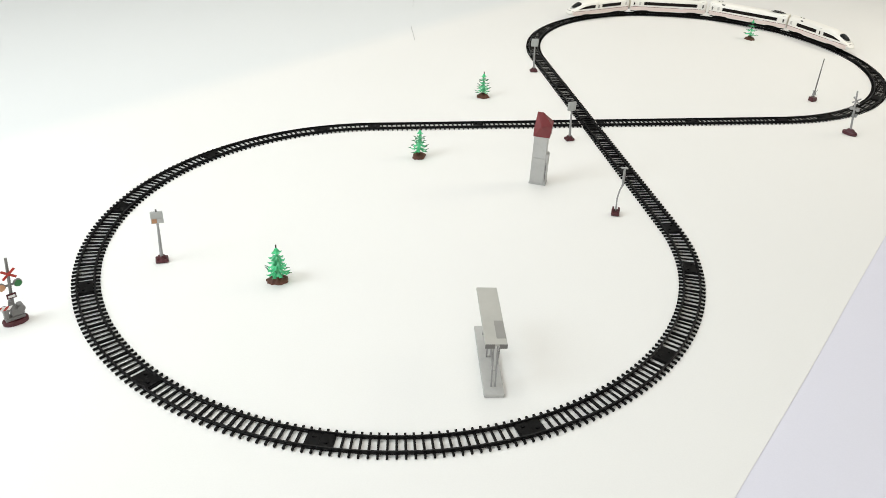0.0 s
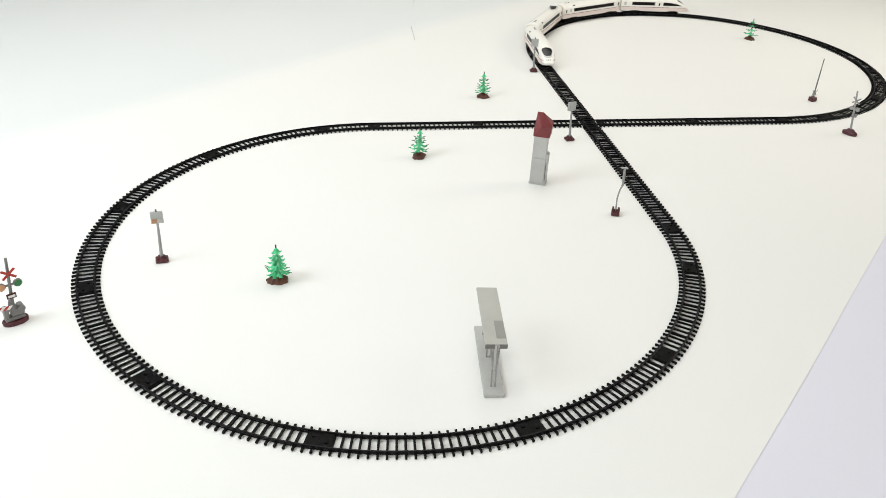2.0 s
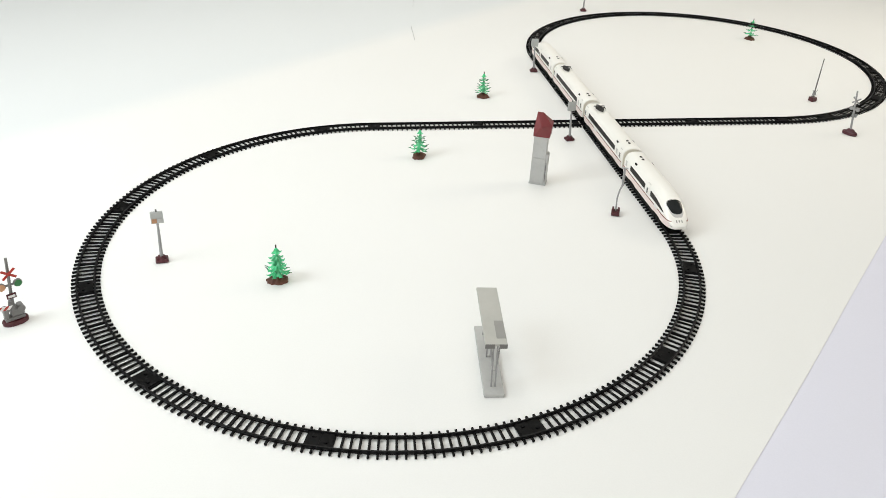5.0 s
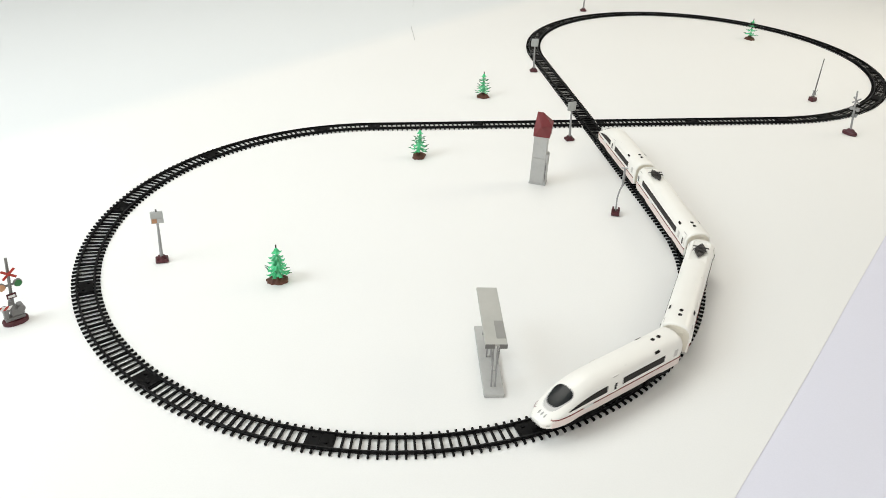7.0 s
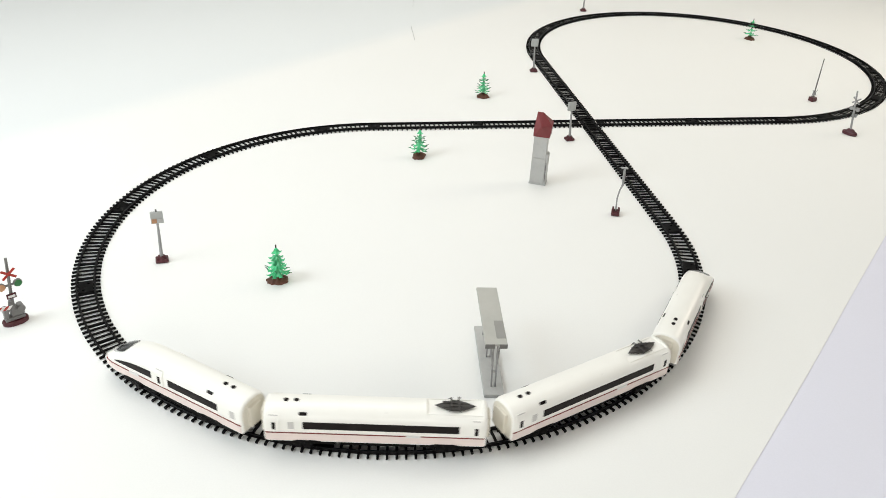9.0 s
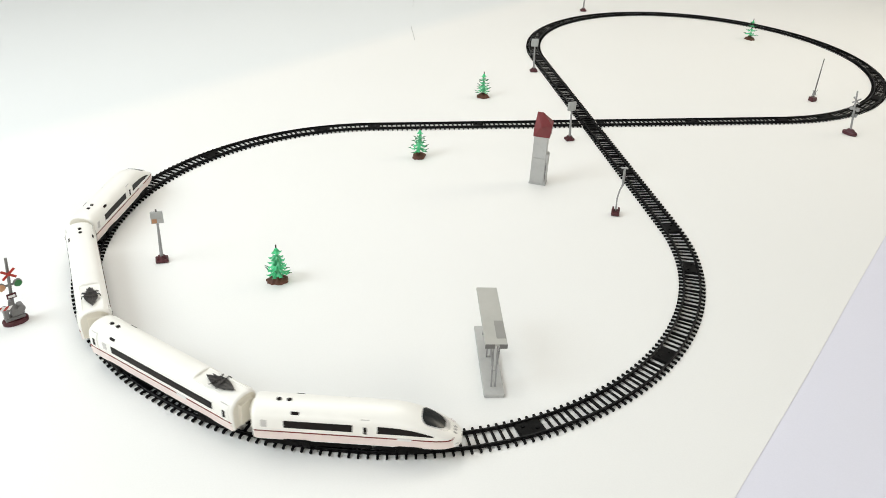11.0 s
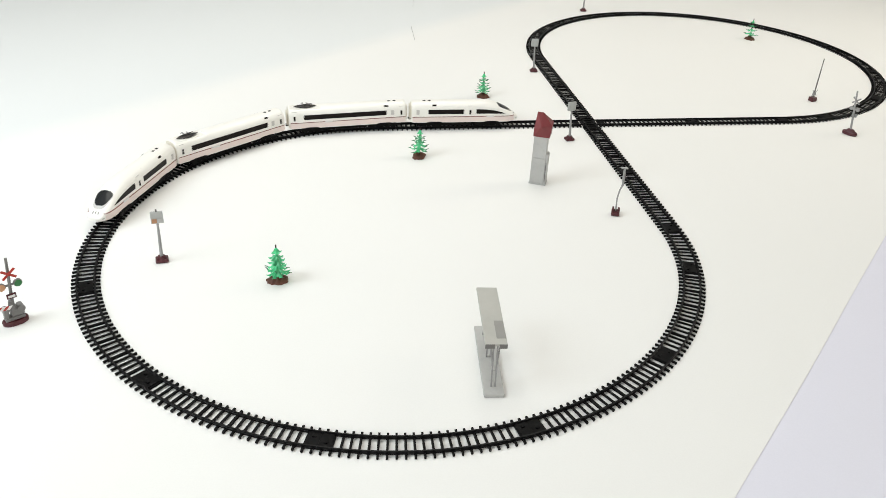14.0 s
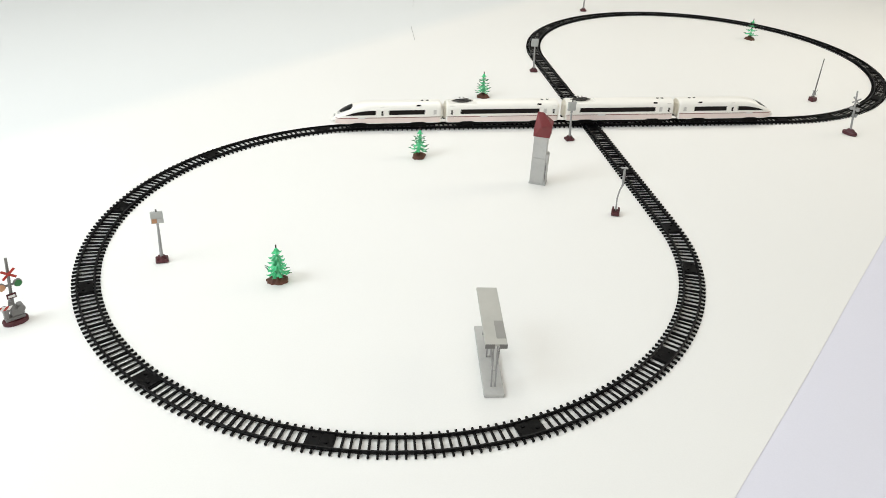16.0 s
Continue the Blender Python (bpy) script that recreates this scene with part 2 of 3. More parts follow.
def sleeper_mesh(prop):
    """A sleeper bar with chairs for the rails and small feet; a propped one reaches down to the ground."""
    bm = bmesh.new()
    box(bm, -0.0015, 0.0015, -0.0150, 0.0150, 0.0 if prop else 0.0016, 0.0036)
    for sy in (-1, 1):
        a, b = sorted((sy * 0.0140, sy * 0.0211))
        box(bm, -0.0014, 0.0014, a, b, 0.0012, 0.0035)
        box(bm, -0.0020, 0.0020, sy * GAUGE - 0.0021, sy * GAUGE + 0.0021, 0.0018, 0.0044)
        a, b = sorted((sy * 0.0188, sy * 0.0207))
        box(bm, -0.0012, 0.0012, a, b, 0.0, 0.0018)
    return finish("sleeper", bm, BLACK, False)


SLEEPER, SLEEPER_PROP = sleeper_mesh(False), sleeper_mesh(True)


def bend(x, y, z, k):
    if abs(k) < 1e-6:
        return Vector((x, y, z))
    return Vector(((1 / k - y) * math.sin(k * x), 1 / k - (1 / k - y) * math.cos(k * x), z))


def rail_bm(length, k, y):
    bm = bmesh.new()
    n = 1 if abs(k) < 1e-6 else 14
    sec = ((-0.0007, 0.0008), (0.0007, 0.0008), (0.0007, 0.0036), (0.0015, 0.0038), (0.0015, 0.0042), (0.0007, 0.0046), (0.0010, 0.0058), (0.0008, RAIL_TOP), (-0.0008, RAIL_TOP), (-0.0010, 0.0058), (-0.0007, 0.0046), (-0.0015, 0.0042), (-0.0015, 0.0038), (-0.0007, 0.0036))
    g = 0.00005
    ring_loft(bm, [[bend(g + (length - 2 * g) * i / n, y + a, b, k) for a, b in sec] for i in range(n + 1)])
    return bm


def plate_bm(x0, x1, k, y):
    """The flat joint plate between the rails, with a raised clip."""
    bm = bmesh.new()
    n = 4
    rows = []
    w = GAUGE - 0.0022
    for i in range(n + 1):
        x = x0 + (x1 - x0) * i / n
        rows.append([bend(x, -w, 0.0002, k), bend(x, w, 0.0002, k), bend(x, w, 0.0046, k), bend(x, -w, 0.0046, k)])
    ring_loft(bm, rows)
    c = (x0 + x1) / 2
    for x in (c,):
        rr = [[bend(x + a, y + b, z, k) for a, b in ((-0.0022, -0.0016), (0.0022, -0.0016), (0.0022, 0.0016), (-0.0022, 0.0016))] for z in (0.0044, 0.0060)]
        ring_loft(bm, rr)
    return bm


def track_piece(name, length, k, count, label, m):
    ob = thing(name, m, label, "toy track", "figure-of-eight track")
    step = length / count
    for y in (-GAUGE, GAUGE):
        part("rail", rail_bm(length, k, y), BLACK_RAIL, ob)
    reach = 1.5 if k else 1.0
    part("joint_plate", plate_bm(0.0001, reach * step, k, -0.0042), BLACK, ob)
    part("joint_plate", plate_bm(length - reach * step, length - 0.0001, k, 0.0036), BLACK, ob)
    for i in range(count):
        x = (i + 0.5) * step
        me = SLEEPER_PROP if i % 4 == 2 else SLEEPER
        shared("sleeper", me, ob, Matrix.Translation(bend(x, 0, 0, k)) @ Matrix.Rotation(k * x, 4, "Z"))
    return ob


def at_s(s, z=0.0):
    c, hd = along(s)
    return Matrix.Translation((c.x, c.y, z)) @ Matrix.Rotation(hd, 4, "Z")


CURVE = "curved black plastic toy track piece lying on white paper"
SHORT = "short curved black plastic toy track piece lying on paper"
STRAIGHT = "straight black plastic toy track piece lying on white paper"
near = [0.2747, *([0.5245] * 8)]
near.append(ARC1 / R1 - sum(near))
s = 0.0
first = None
for i, ang in enumerate(near):
    if 0 < i < 9:
        if first is None:
            first = track_piece("curved_track", ang * R1, -1 / R1, 24, CURVE, at_s(s))
        else:
            copy_thing(first, at_s(s))
    else:
        track_piece("short_curved_track", ang * R1, -1 / R1, 12, SHORT, at_s(s))
    s += ang * R1
far = [0.26, *([0.5237] * 8)]
far.append(ARC2 / R2 - sum(far))
s = ARC1 + LINE
first = None
for i, ang in enumerate(far):
    if 0 < i < 9:
        if first is None:
            first = track_piece("curved_track", ang * R2, 1 / R2, 24, CURVE, at_s(s))
        else:
            copy_thing(first, at_s(s))
    else:
        track_piece("short_curved_track", ang * R2, 1 / R2, 12, SHORT, at_s(s))
    s += ang * R2
CROSS = 0.027
NEAR_LINE, FAR_LINE = R1 * math.tan(HALF), R2 * math.tan(HALF)
ln, lf = (NEAR_LINE - CROSS) / 2, (FAR_LINE - CROSS) / 2
s0, s1 = ARC1, ARC1 + LINE + ARC2
one = track_piece("straight_track", ln, 0, 22, STRAIGHT, at_s(s0))
two = track_piece("straight_track", lf, 0, 22, STRAIGHT, at_s(s0 + NEAR_LINE + CROSS))
copy_thing(one, at_s(s0 + ln))
copy_thing(two, at_s(s0 + NEAR_LINE + CROSS + lf))
copy_thing(two, at_s(s1))
copy_thing(two, at_s(s1 + lf))
copy_thing(one, at_s(s1 + FAR_LINE + CROSS))
copy_thing(one, at_s(s1 + FAR_LINE + CROSS + ln))


def crossing_piece():
    """The square diamond crossing: a plate, sleepers at its four ends, rails with flange gaps."""
    c, hd = along(s0 + NEAR_LINE)
    ob = thing("track_crossing", at_s(s0 + NEAR_LINE), "square black plastic crossing where the two tracks meet", "toy track", "figure-of-eight track")
    c2, hd2 = along(s1 + FAR_LINE)
    turn = hd2 - hd
    bm = bmesh.new()
    box(bm, -0.0182, 0.0182, -0.0182, 0.0182, 0.0, 0.0040, 0.0006)
    part("plate", bm, BLACK, ob)
    for k in range(2):
        rot = Matrix.Rotation(turn * k, 4, "Z")
        for y in (-GAUGE, GAUGE):
            bm = bmesh.new()
            cuts = (-CROSS, -GAUGE - 0.003, -GAUGE + 0.003, GAUGE - 0.003, GAUGE + 0.003, CROSS)
            for a, b in zip(cuts[::2], cuts[1::2]):
                box(bm, a + 0.0004, b - 0.0004, y - 0.0012, y + 0.0012, 0.0036, RAIL_TOP, 0.0002)
            part("rail", bm, BLACK_RAIL, ob, m=rot)
        for x in (-0.0245, 0.0245):
            shared("sleeper", SLEEPER_PROP, ob, rot @ Matrix.Translation((x, 0, 0)))
    bm = bmesh.new()
    box(bm, -0.0045, 0.0045, -0.0045, 0.0045, 0.0036, 0.0068, 0.0006)
    part("frog", bm, BLACK, ob)
    return ob


crossing_piece()

# ---- train ----
BODY0, BODY1 = 0.0182, 0.0632
SHOULDER = 0.60
WIDE = 0.0215
DECK, DECK_A, DECK_B = 0.0600, -0.1265, -0.0605  # sunk roof deck of a carriage


def top_of(x, tip):
    """Roof height: level, falling to the tip of a nose car."""
    if tip is None or tip - x > 0.084:
        return BODY1
    u = max(0.0, (tip - x) / 0.084)
    return BODY0 + 0.0085 + (BODY1 - BODY0 - 0.0085) * (1 - (1 - u) ** 1.85) ** 1.03


def half_of(x, tip):
    """Half the width in plan: full, then a broad blunt nose."""
    if tip is None or tip - x > 0.042:
        return WIDE
    u = max(0.0, (tip - x) / 0.042)
    return 0.0065 + (WIDE - 0.0065) * (1 - (1 - u) ** 2.4) ** 0.5


def low_of(x, tip):
    if tip is None or tip - x > 0.03:
        return BODY0
    u = max(0.0, 1 - (tip - x) / 0.03)
    return BODY0 + 0.003 * u * u


def side_y(x, z, tip):
    lo, hi = low_of(x, tip), top_of(x, tip)
    v = min(1.0, max(0.0, (z - lo) / (hi - lo)))
    if v < SHOULDER:
        k = 0.95 + 0.05 * math.sin(v / SHOULDER * math.pi / 2)
    else:
        w = (v - SHOULDER) / (1 - SHOULDER)
        k = max(0.0, 1 - w ** 2.5) ** (1 / 2.3)
    return half_of(x, tip) * k


def roof_z(x, y, tip):
    lo, hi = low_of(x, tip), top_of(x, tip)
    q = min(1.0, abs(y) / half_of(x, tip))
    w = max(0.0, 1 - q ** 2.3) ** (1 / 2.5)
    return lo + (hi - lo) * (SHOULDER + (1 - SHOULDER) * w)


def ring_at(x, tip, inset=0.0, sunk=False):
    lo, hi = low_of(x, tip), top_of(x, tip)
    right = []
    for v in (0.0, 0.04, 0.15, 0.3, 0.42, 0.52, 0.60, 0.68, 0.75, 0.81, 0.87, 0.92, 0.955, 0.98, 0.993):
        z = lo + (hi - lo) * v
        right.append((side_y(x, z, tip) * (0.985 if v == 0 else 1), z))
    pts = [Vector((x, y, z)) for y, z in right] + [Vector((x, 0, hi))] + [Vector((x, -y, z)) for y, z in reversed(right)]
    if sunk:
        for p in pts:
            p.z = min(p.z, DECK)
    if inset:
        mid = Vector((x, 0, (lo + hi) / 2))
        pts = [mid + (p - mid) * (1 - inset) for p in pts]
    return pts


def body_bm(x0, x1, tip):
    """The shell: rounded flat ends, a nose where there is a tip, a sunk deck where there is none."""
    bm = bmesh.new()
    rings = [ring_at(x0, tip, 0.09), ring_at(x0 + 0.0007, tip, 0.045), ring_at(x0 + 0.0022, tip, 0.014)]
    n = 34
    if tip is None:
        for a, b, sunk, k in ((x0 + 0.0035, DECK_A, False, 2), (DECK_A + 0.0006, DECK_B - 0.0006, True, 8), (DECK_B, x1 - 0.006, False, 18)):
            rings += [ring_at(a + (b - a) * i / k, tip, 0.0, sunk) for i in range(k + 1)]
        for d, q in ((0.0022, 0.014), (0.0007, 0.045), (0.0, 0.09)):
            rings.append(ring_at(x1 - d, tip, q))
    else:
        for i in range(n + 1):
            u = i / n
            rings.append(ring_at(x0 + 0.006 + (tip - 0.0002 - x0 - 0.006) * (1 - (1 - u) ** 1.7), tip))
    ring_loft(bm, rings)
    return bm


def side_panel(x0, x1, z0, z1, side, tip, proud=0.0004, nx=None, taper=None, nz=4):
    """A thin panel that follows the flank between two heights; taper(u) gives its lower and upper share."""
    bm = bmesh.new()
    nx = nx or max(2, int((x1 - x0) / 0.006))
    face = []
    for i in range(nx + 1):
        u = i / nx
        x = x0 + (x1 - x0) * u
        a, b = taper(u) if taper else (0.0, 1.0)
        row = []
        for j in range(nz + 1):
            z = z0 + (z1 - z0) * (a + (b - a) * j / nz)
            row.append((x, side_y(x, z, tip), z))
        face.append(row)
    outer = [[bm.verts.new((x, side * (y + proud), z)) for x, y, z in r] for r in face]
    inner = [[bm.verts.new((x, side * (y - 0.0012), z)) for x, y, z in r] for r in face]
    for i in range(nx):
        for j in range(nz):
            bm.faces.new((outer[i][j], outer[i + 1][j], outer[i + 1][j + 1], outer[i][j + 1]))
            bm.faces.new((inner[i][j], inner[i][j + 1], inner[i + 1][j + 1], inner[i + 1][j]))
    for i in range(nx):
        for j in (0, nz):
            bm.faces.new((outer[i][j], outer[i + 1][j], inner[i + 1][j], inner[i][j]))
    for j in range(nz):
        for i in (0, nx):
            bm.faces.new((outer[i][j], outer[i][j + 1], inner[i][j + 1], inner[i][j]))
    return bm


def roof_patch(shape, tip, proud=0.0005, n=28, rings=5):
    """A thin patch on the roof: shape(angle) gives its outline, shrunk in rings to its middle."""
    bm = bmesh.new()
    cx = sum(shape(2 * math.pi * i / n)[0] for i in range(n)) / n
    cy = sum(shape(2 * math.pi * i / n)[1] for i in range(n)) / n
    made = []
    for r in range(rings, 0, -1):
        f = r / rings
        row = []
        for i in range(n):
            x, y = shape(2 * math.pi * i / n)
            x, y = cx + (x - cx) * f, cy + (y - cy) * f
            row.append(Vector((x, y, roof_z(x, y, tip) + proud)))
        made.append(row)
    skirt = [Vector((p.x, p.y, p.z - proud - 0.001)) for p in made[0]]
    made = ring_loft(bm, [skirt] + made, cap=False)
    c = bm.verts.new((cx, cy, roof_z(cx, cy, tip) + proud))
    for i in range(n):
        bm.faces.new((made[-1][i], made[-1][(i + 1) % n], c))
    bm.faces.new(made[0][::-1])
    return bm


def oval(cx, cy, rx, ry, power=2.0):
    def shape(t):
        c, q = math.cos(t), math.sin(t)
        return cx + rx * math.copysign(abs(c) ** (2 / power), c), cy + ry * math.copysign(abs(q) ** (2 / power), q)
    return shape


def bogie(x, parent):
    bm = bmesh.new()
    for y in (-0.0168, 0.0168):
        box(bm, -0.0195, 0.0195, y - 0.0026, y + 0.0026, 0.0100, 0.0192, 0.0008)
        for dx in (-0.013, 0.013):
            box(bm, dx - 0.0046, dx + 0.0046, y - 0.0036, y + 0.0036, 0.0085, 0.0178, 0.0008)
        box(bm, -0.0048, 0.0048, y - 0.0034, y + 0.0034, 0.0092, 0.0160, 0.0008)
    box(bm, -0.016, 0.016, -0.0165, 0.0165, 0.0140, 0.0192)
    ob = part("bogie", bm, UNDER, parent, "black plastic bogie frame", m=Matrix.Translation((x, 0, 0)))
    for dx in (-0.013, 0.013):
        for y in (-1, 1):
            bm = bmesh.new()
            disc(bm, (dx, y * (GAUGE - 0.0018), RAIL_TOP + 0.0060), (0, y, 0), 0.0060, 0.0030, 16, 0.0003)
            part("wheel", bm, UNDER, ob)
    return ob


def side_fittings(parent, x0, x1, tip, windows, doors, hatches, marks):
    for side in (-1, 1):
        for a, b, taper in windows:
            part("side_window", side_panel(a, b, 0.0386, 0.0490, side, tip, taper=taper), GLASS, parent, "long black tinted window strip")
        for x in doors:
            d = part("door", side_panel(x - 0.0064, x + 0.0064, 0.0335, 0.0572, side, tip, 0.0009, 3, nz=8), WHITE, parent)
            part("door_window", side_panel(x - 0.0019, x + 0.0021, 0.0374, 0.0478, side, tip, 0.0013, 2), GLASS, d)
            part("door_lintel", side_panel(x - 0.0050, x + 0.0050, 0.0560, 0.0568, side, tip, 0.0012, 3, nz=2), HATCH, d)
        for x in hatches:
            part("grey_hatch", side_panel(x - 0.0034, x + 0.0036, 0.0380, 0.0486, side, tip, 0.0003, 2), HATCH, parent)
        end = x1 - 0.0015 if tip is None else tip - 0.0100
        part("stripe", side_panel(x0 + 0.002, end, 0.03155, 0.03255, side, tip, 0.0008, 60, nz=1), RED_LINE, parent, "thin red stripe")
        # plain bars in place of the pale lettering that breaks the stripe
        for x in marks:
            part("mark_bar", side_panel(x - 0.0085, x + 0.0085, 0.0300, 0.0334, side, tip, 0.0010, 4, nz=2), STRIPE_WHITE, parent, "plain pale bar standing for the lettering on the stripe")
        part("skirt_band", side_panel(x0 + 0.002, end, 0.0197, 0.0308, side, tip, 0.0003, 60), PINK_CAST, parent, "white lower band tinted with the red stripe's pink reflection")


def roof_dots(parent, x, tip, direction):
    for dx in (0.0, 0.0120 * direction):
        part("roof_vent", roof_patch(oval(x + dx, -0.0005, 0.0031, 0.0028), tip, 0.0006, 18, 2), GLASS, parent)
    for y in (-1, 1):
        bm = roof_patch(oval(x + 0.0215 * direction, y * 0.0172, 0.0048, 0.0012, 6), tip, 0.0006, 20, 2)
        part("roof_slot", bm, GLASS, parent)


def pantograph(parent, x):
    rim = bmesh.new()
    z = DECK
    for a, b, c, d in ((-0.0315, 0.0315, -0.0138, -0.0126), (-0.0315, 0.0315, 0.0126, 0.0138)):
        box(rim, x + a, x + b, c, d, z - 0.004, z + 0.0008, 0.0003)
    part("pantograph_tray", rim, WHITE, parent)
    bm = bmesh.new()
    for dx in (-0.010, 0.010):
        for y in (-0.0042, 0.0042):
            tube(bm, (x + dx, y, z - 0.001), (x + dx, y, z + 0.0025), 0.0015, 0.0012, 8)
    # leaf-shaped folded frame
    out = [(-0.0240, 0.0), (-0.0130, 0.0056), (-0.004, 0.0088), (0.004, 0.0088), (0.0130, 0.0056), (0.0240, 0.0), (0.0130, -0.0056), (0.004, -0.0088), (-0.004, -0.0088), (-0.0130, -0.0056)]
    ring_loft(bm, [[Vector((x + a * q, b * q, z + h)) for a, b in out] for q, h in ((0.93, 0.0014), (1.0, 0.0020), (1.0, 0.0032), (0.90, 0.0038))])
    for y in (-0.0034, 0.0034):
        tube(bm, (x - 0.017, y * 0.7, z + 0.0036), (x + 0.015, y, z + 0.0058), 0.0009, 0.0008, 6)
    for dx, w, h in ((-0.0040, 0.0112, 0.0062), (0.0048, 0.0100, 0.0058)):
        tube(bm, (x + dx, -w, z + h), (x + dx, w, z + h), 0.0010, 0.0010, 6)
        for y in (-w, w):
            tube(bm, (x + dx, y, z + h), (x + dx * 1.6, y * 1.12, z + h - 0.0024), 0.0008, 0.0006, 6)
    part("pantograph", bm, PANTO, parent, "folded dark grey pantograph")


def bogie_covers(parent, places, tip):
    for x in places:
        for side in (-1, 1):
            part("bogie_cover", side_panel(x - 0.0165, x + 0.0165, BODY0 - 0.0004, 0.0206, side, tip, 0.0007, 6, lambda u: (0.0, 1.0 if 0.12 < u < 0.88 else 0.45)), UNDER, parent, "black bogie side cover")


def underframe(parent, x0, x1, low=0.0122):
    bm = bmesh.new()
    box(bm, x0 + 0.006, x1 - 0.006, -0.0150, 0.0150, 0.0135, 0.0205, 0.0006)
    # side boxes, dropped lower and wider to add the shade beneath the car
    for a, b in ((-0.44, -0.20), (-0.18, 0.16), (0.18, 0.44)):
        ln_ = x1 - x0
        box(bm, (x0 + x1) / 2 + a * ln_, (x0 + x1) / 2 + b * ln_, -0.0188, 0.0188, low, 0.0192, 0.0006)
    part("underframe", bm, UNDER, parent)


def car_end(parent, x, way):
    """Gangway face, coupling hook and buffer beam at a flat end."""
    bm = bmesh.new()
    for k, (w, h) in enumerate(((0.0100, 0.0540), (0.0088, 0.0522), (0.0096, 0.0534))):
        a, b = sorted((x + way * (0.0014 * k - 0.0004), x + way * 0.0014 * (k + 1)))
        box(bm, a, b, -w, w, 0.0240, h, 0.0003)
    part("gangway", bm, CREAM, parent)
    bm = bmesh.new()
    a, b = sorted((x - way * 0.004, x + way * 0.0058))
    box(bm, a, b, -0.0035, 0.0035, 0.0200, 0.0240, 0.0006)
    part("coupling", bm, UNDER, parent, "black coupling hook")


# ends and bogie places measured from each car's middle, and how far each middle trails the first
MID_REAR, MID_FRONT, NOSE_REAR, TIP = -0.1312, 0.1285, -0.1225, 0.1232
MID_B, NOSE_B, NOSE_F = 0.0880, 0.0710, 0.0640
TRAIL = (0.12775, 0.39305, 0.67140, 0.93730)


def middle_car():
    ob = thing("train_carriage", Matrix(), "white toy express train carriage with roof pantograph on the track", "toy train", "train cars")
    a, b = MID_REAR, MID_FRONT
    part("body", body_bm(a, b, None), WHITE, ob)
    side_fittings(ob, a, b, None, [(-0.0990, 0.0831, None)], [-0.1192, 0.1165], [0.0965], [-0.0455])
    part("end_panel", end_face(a, -1), CREAM, ob)
    part("end_panel", end_face(b, 1), CREAM, ob)
    roof_dots(ob, 0.1044, None, -1)
    pantograph(ob, -0.0938)
    underframe(ob, a, b)
    bogie_covers(ob, (-0.0825, 0.0795), None)
    car_end(ob, a, -1)
    car_end(ob, b, 1)
    return ob


def end_face(x, way):
    bm = bmesh.new()
    a = ring_at(x, None, 0.13)
    for p in a:
        p.x = x + way * 0.0004
    b = [Vector((x - way * 0.0008, p.y, p.z)) for p in a]
    ring_loft(bm, [b, a])
    return bm


def nose_car():
    """Nose at +x."""
    a, tip = NOSE_REAR, TIP
    ob = thing("train_power_car", Matrix(), "white streamlined toy express train car with black windshield", "toy train", "train cars")
    part("body", body_bm(a, tip, tip), WHITE, ob)
    front = lambda u: (-0.06 * u ** 2.5, 1.0 - 0.97 * u ** 2.4)
    side_fittings(ob, a, tip, tip, [(-0.0852, -0.0047, None), (0.0242, 0.0900, front)], [0.0100], [a + 0.0140], [0.0560])
    part("end_panel", end_face(a, -1), CREAM, ob)
    c, rx = 0.0890, 0.0142

    def shield(t):
        x, y = oval(c, 0, rx, 0.0130, 3.3)(t)
        return x, y * (1.0 - 0.24 * (x - c) / rx)

    def rim(t):
        x, y = shield(t)
        return c + 0.0026 + (x - c) * 1.20, y * 1.07
    part("windshield_rim", roof_patch(rim, tip, 0.0002, 44, 8), RIM, ob, "pale grey windshield surround")
    part("windshield", roof_patch(shield, tip, 0.0006, 44, 8), SHIELD, ob, "glossy black curved windshield")
    for y in (-0.0050, 0.0, 0.0050):
        part("nose_vent", roof_patch(oval(tip - 0.0085, y, 0.0020, 0.0009, 5), tip, 0.0004, 16, 2), GREY_MID, ob)
    for y in (-1, 1):
        part("headlight", side_panel(tip - 0.0080, tip - 0.0040, 0.0240, 0.0262, y, tip, 0.0004, 4, nz=2), HATCH, ob)
    roof_dots(ob, -0.0932, tip, 1)
    underframe(ob, a, tip - 0.034, 0.0098)
    bogie_covers(ob, (-0.0705, 0.0610), tip)
    car_end(ob, a, -1)
    return ob


lead = nose_car()
mid = middle_car()
# thing, bogie ahead, bogie behind (in the way it runs), facing
CARS = [(lead, NOSE_F, NOSE_B, 1), (mid, MID_B, MID_B, 1), (copy_thing(mid, Matrix()), MID_B, MID_B, 1), (copy_thing(lead, Matrix()), NOSE_B, NOSE_F, -1)]
BOGIES = [[bogie(fwd * way, ob), bogie(-aft * way, ob)] for ob, fwd, aft, way in CARS]

# ---- scenery ----


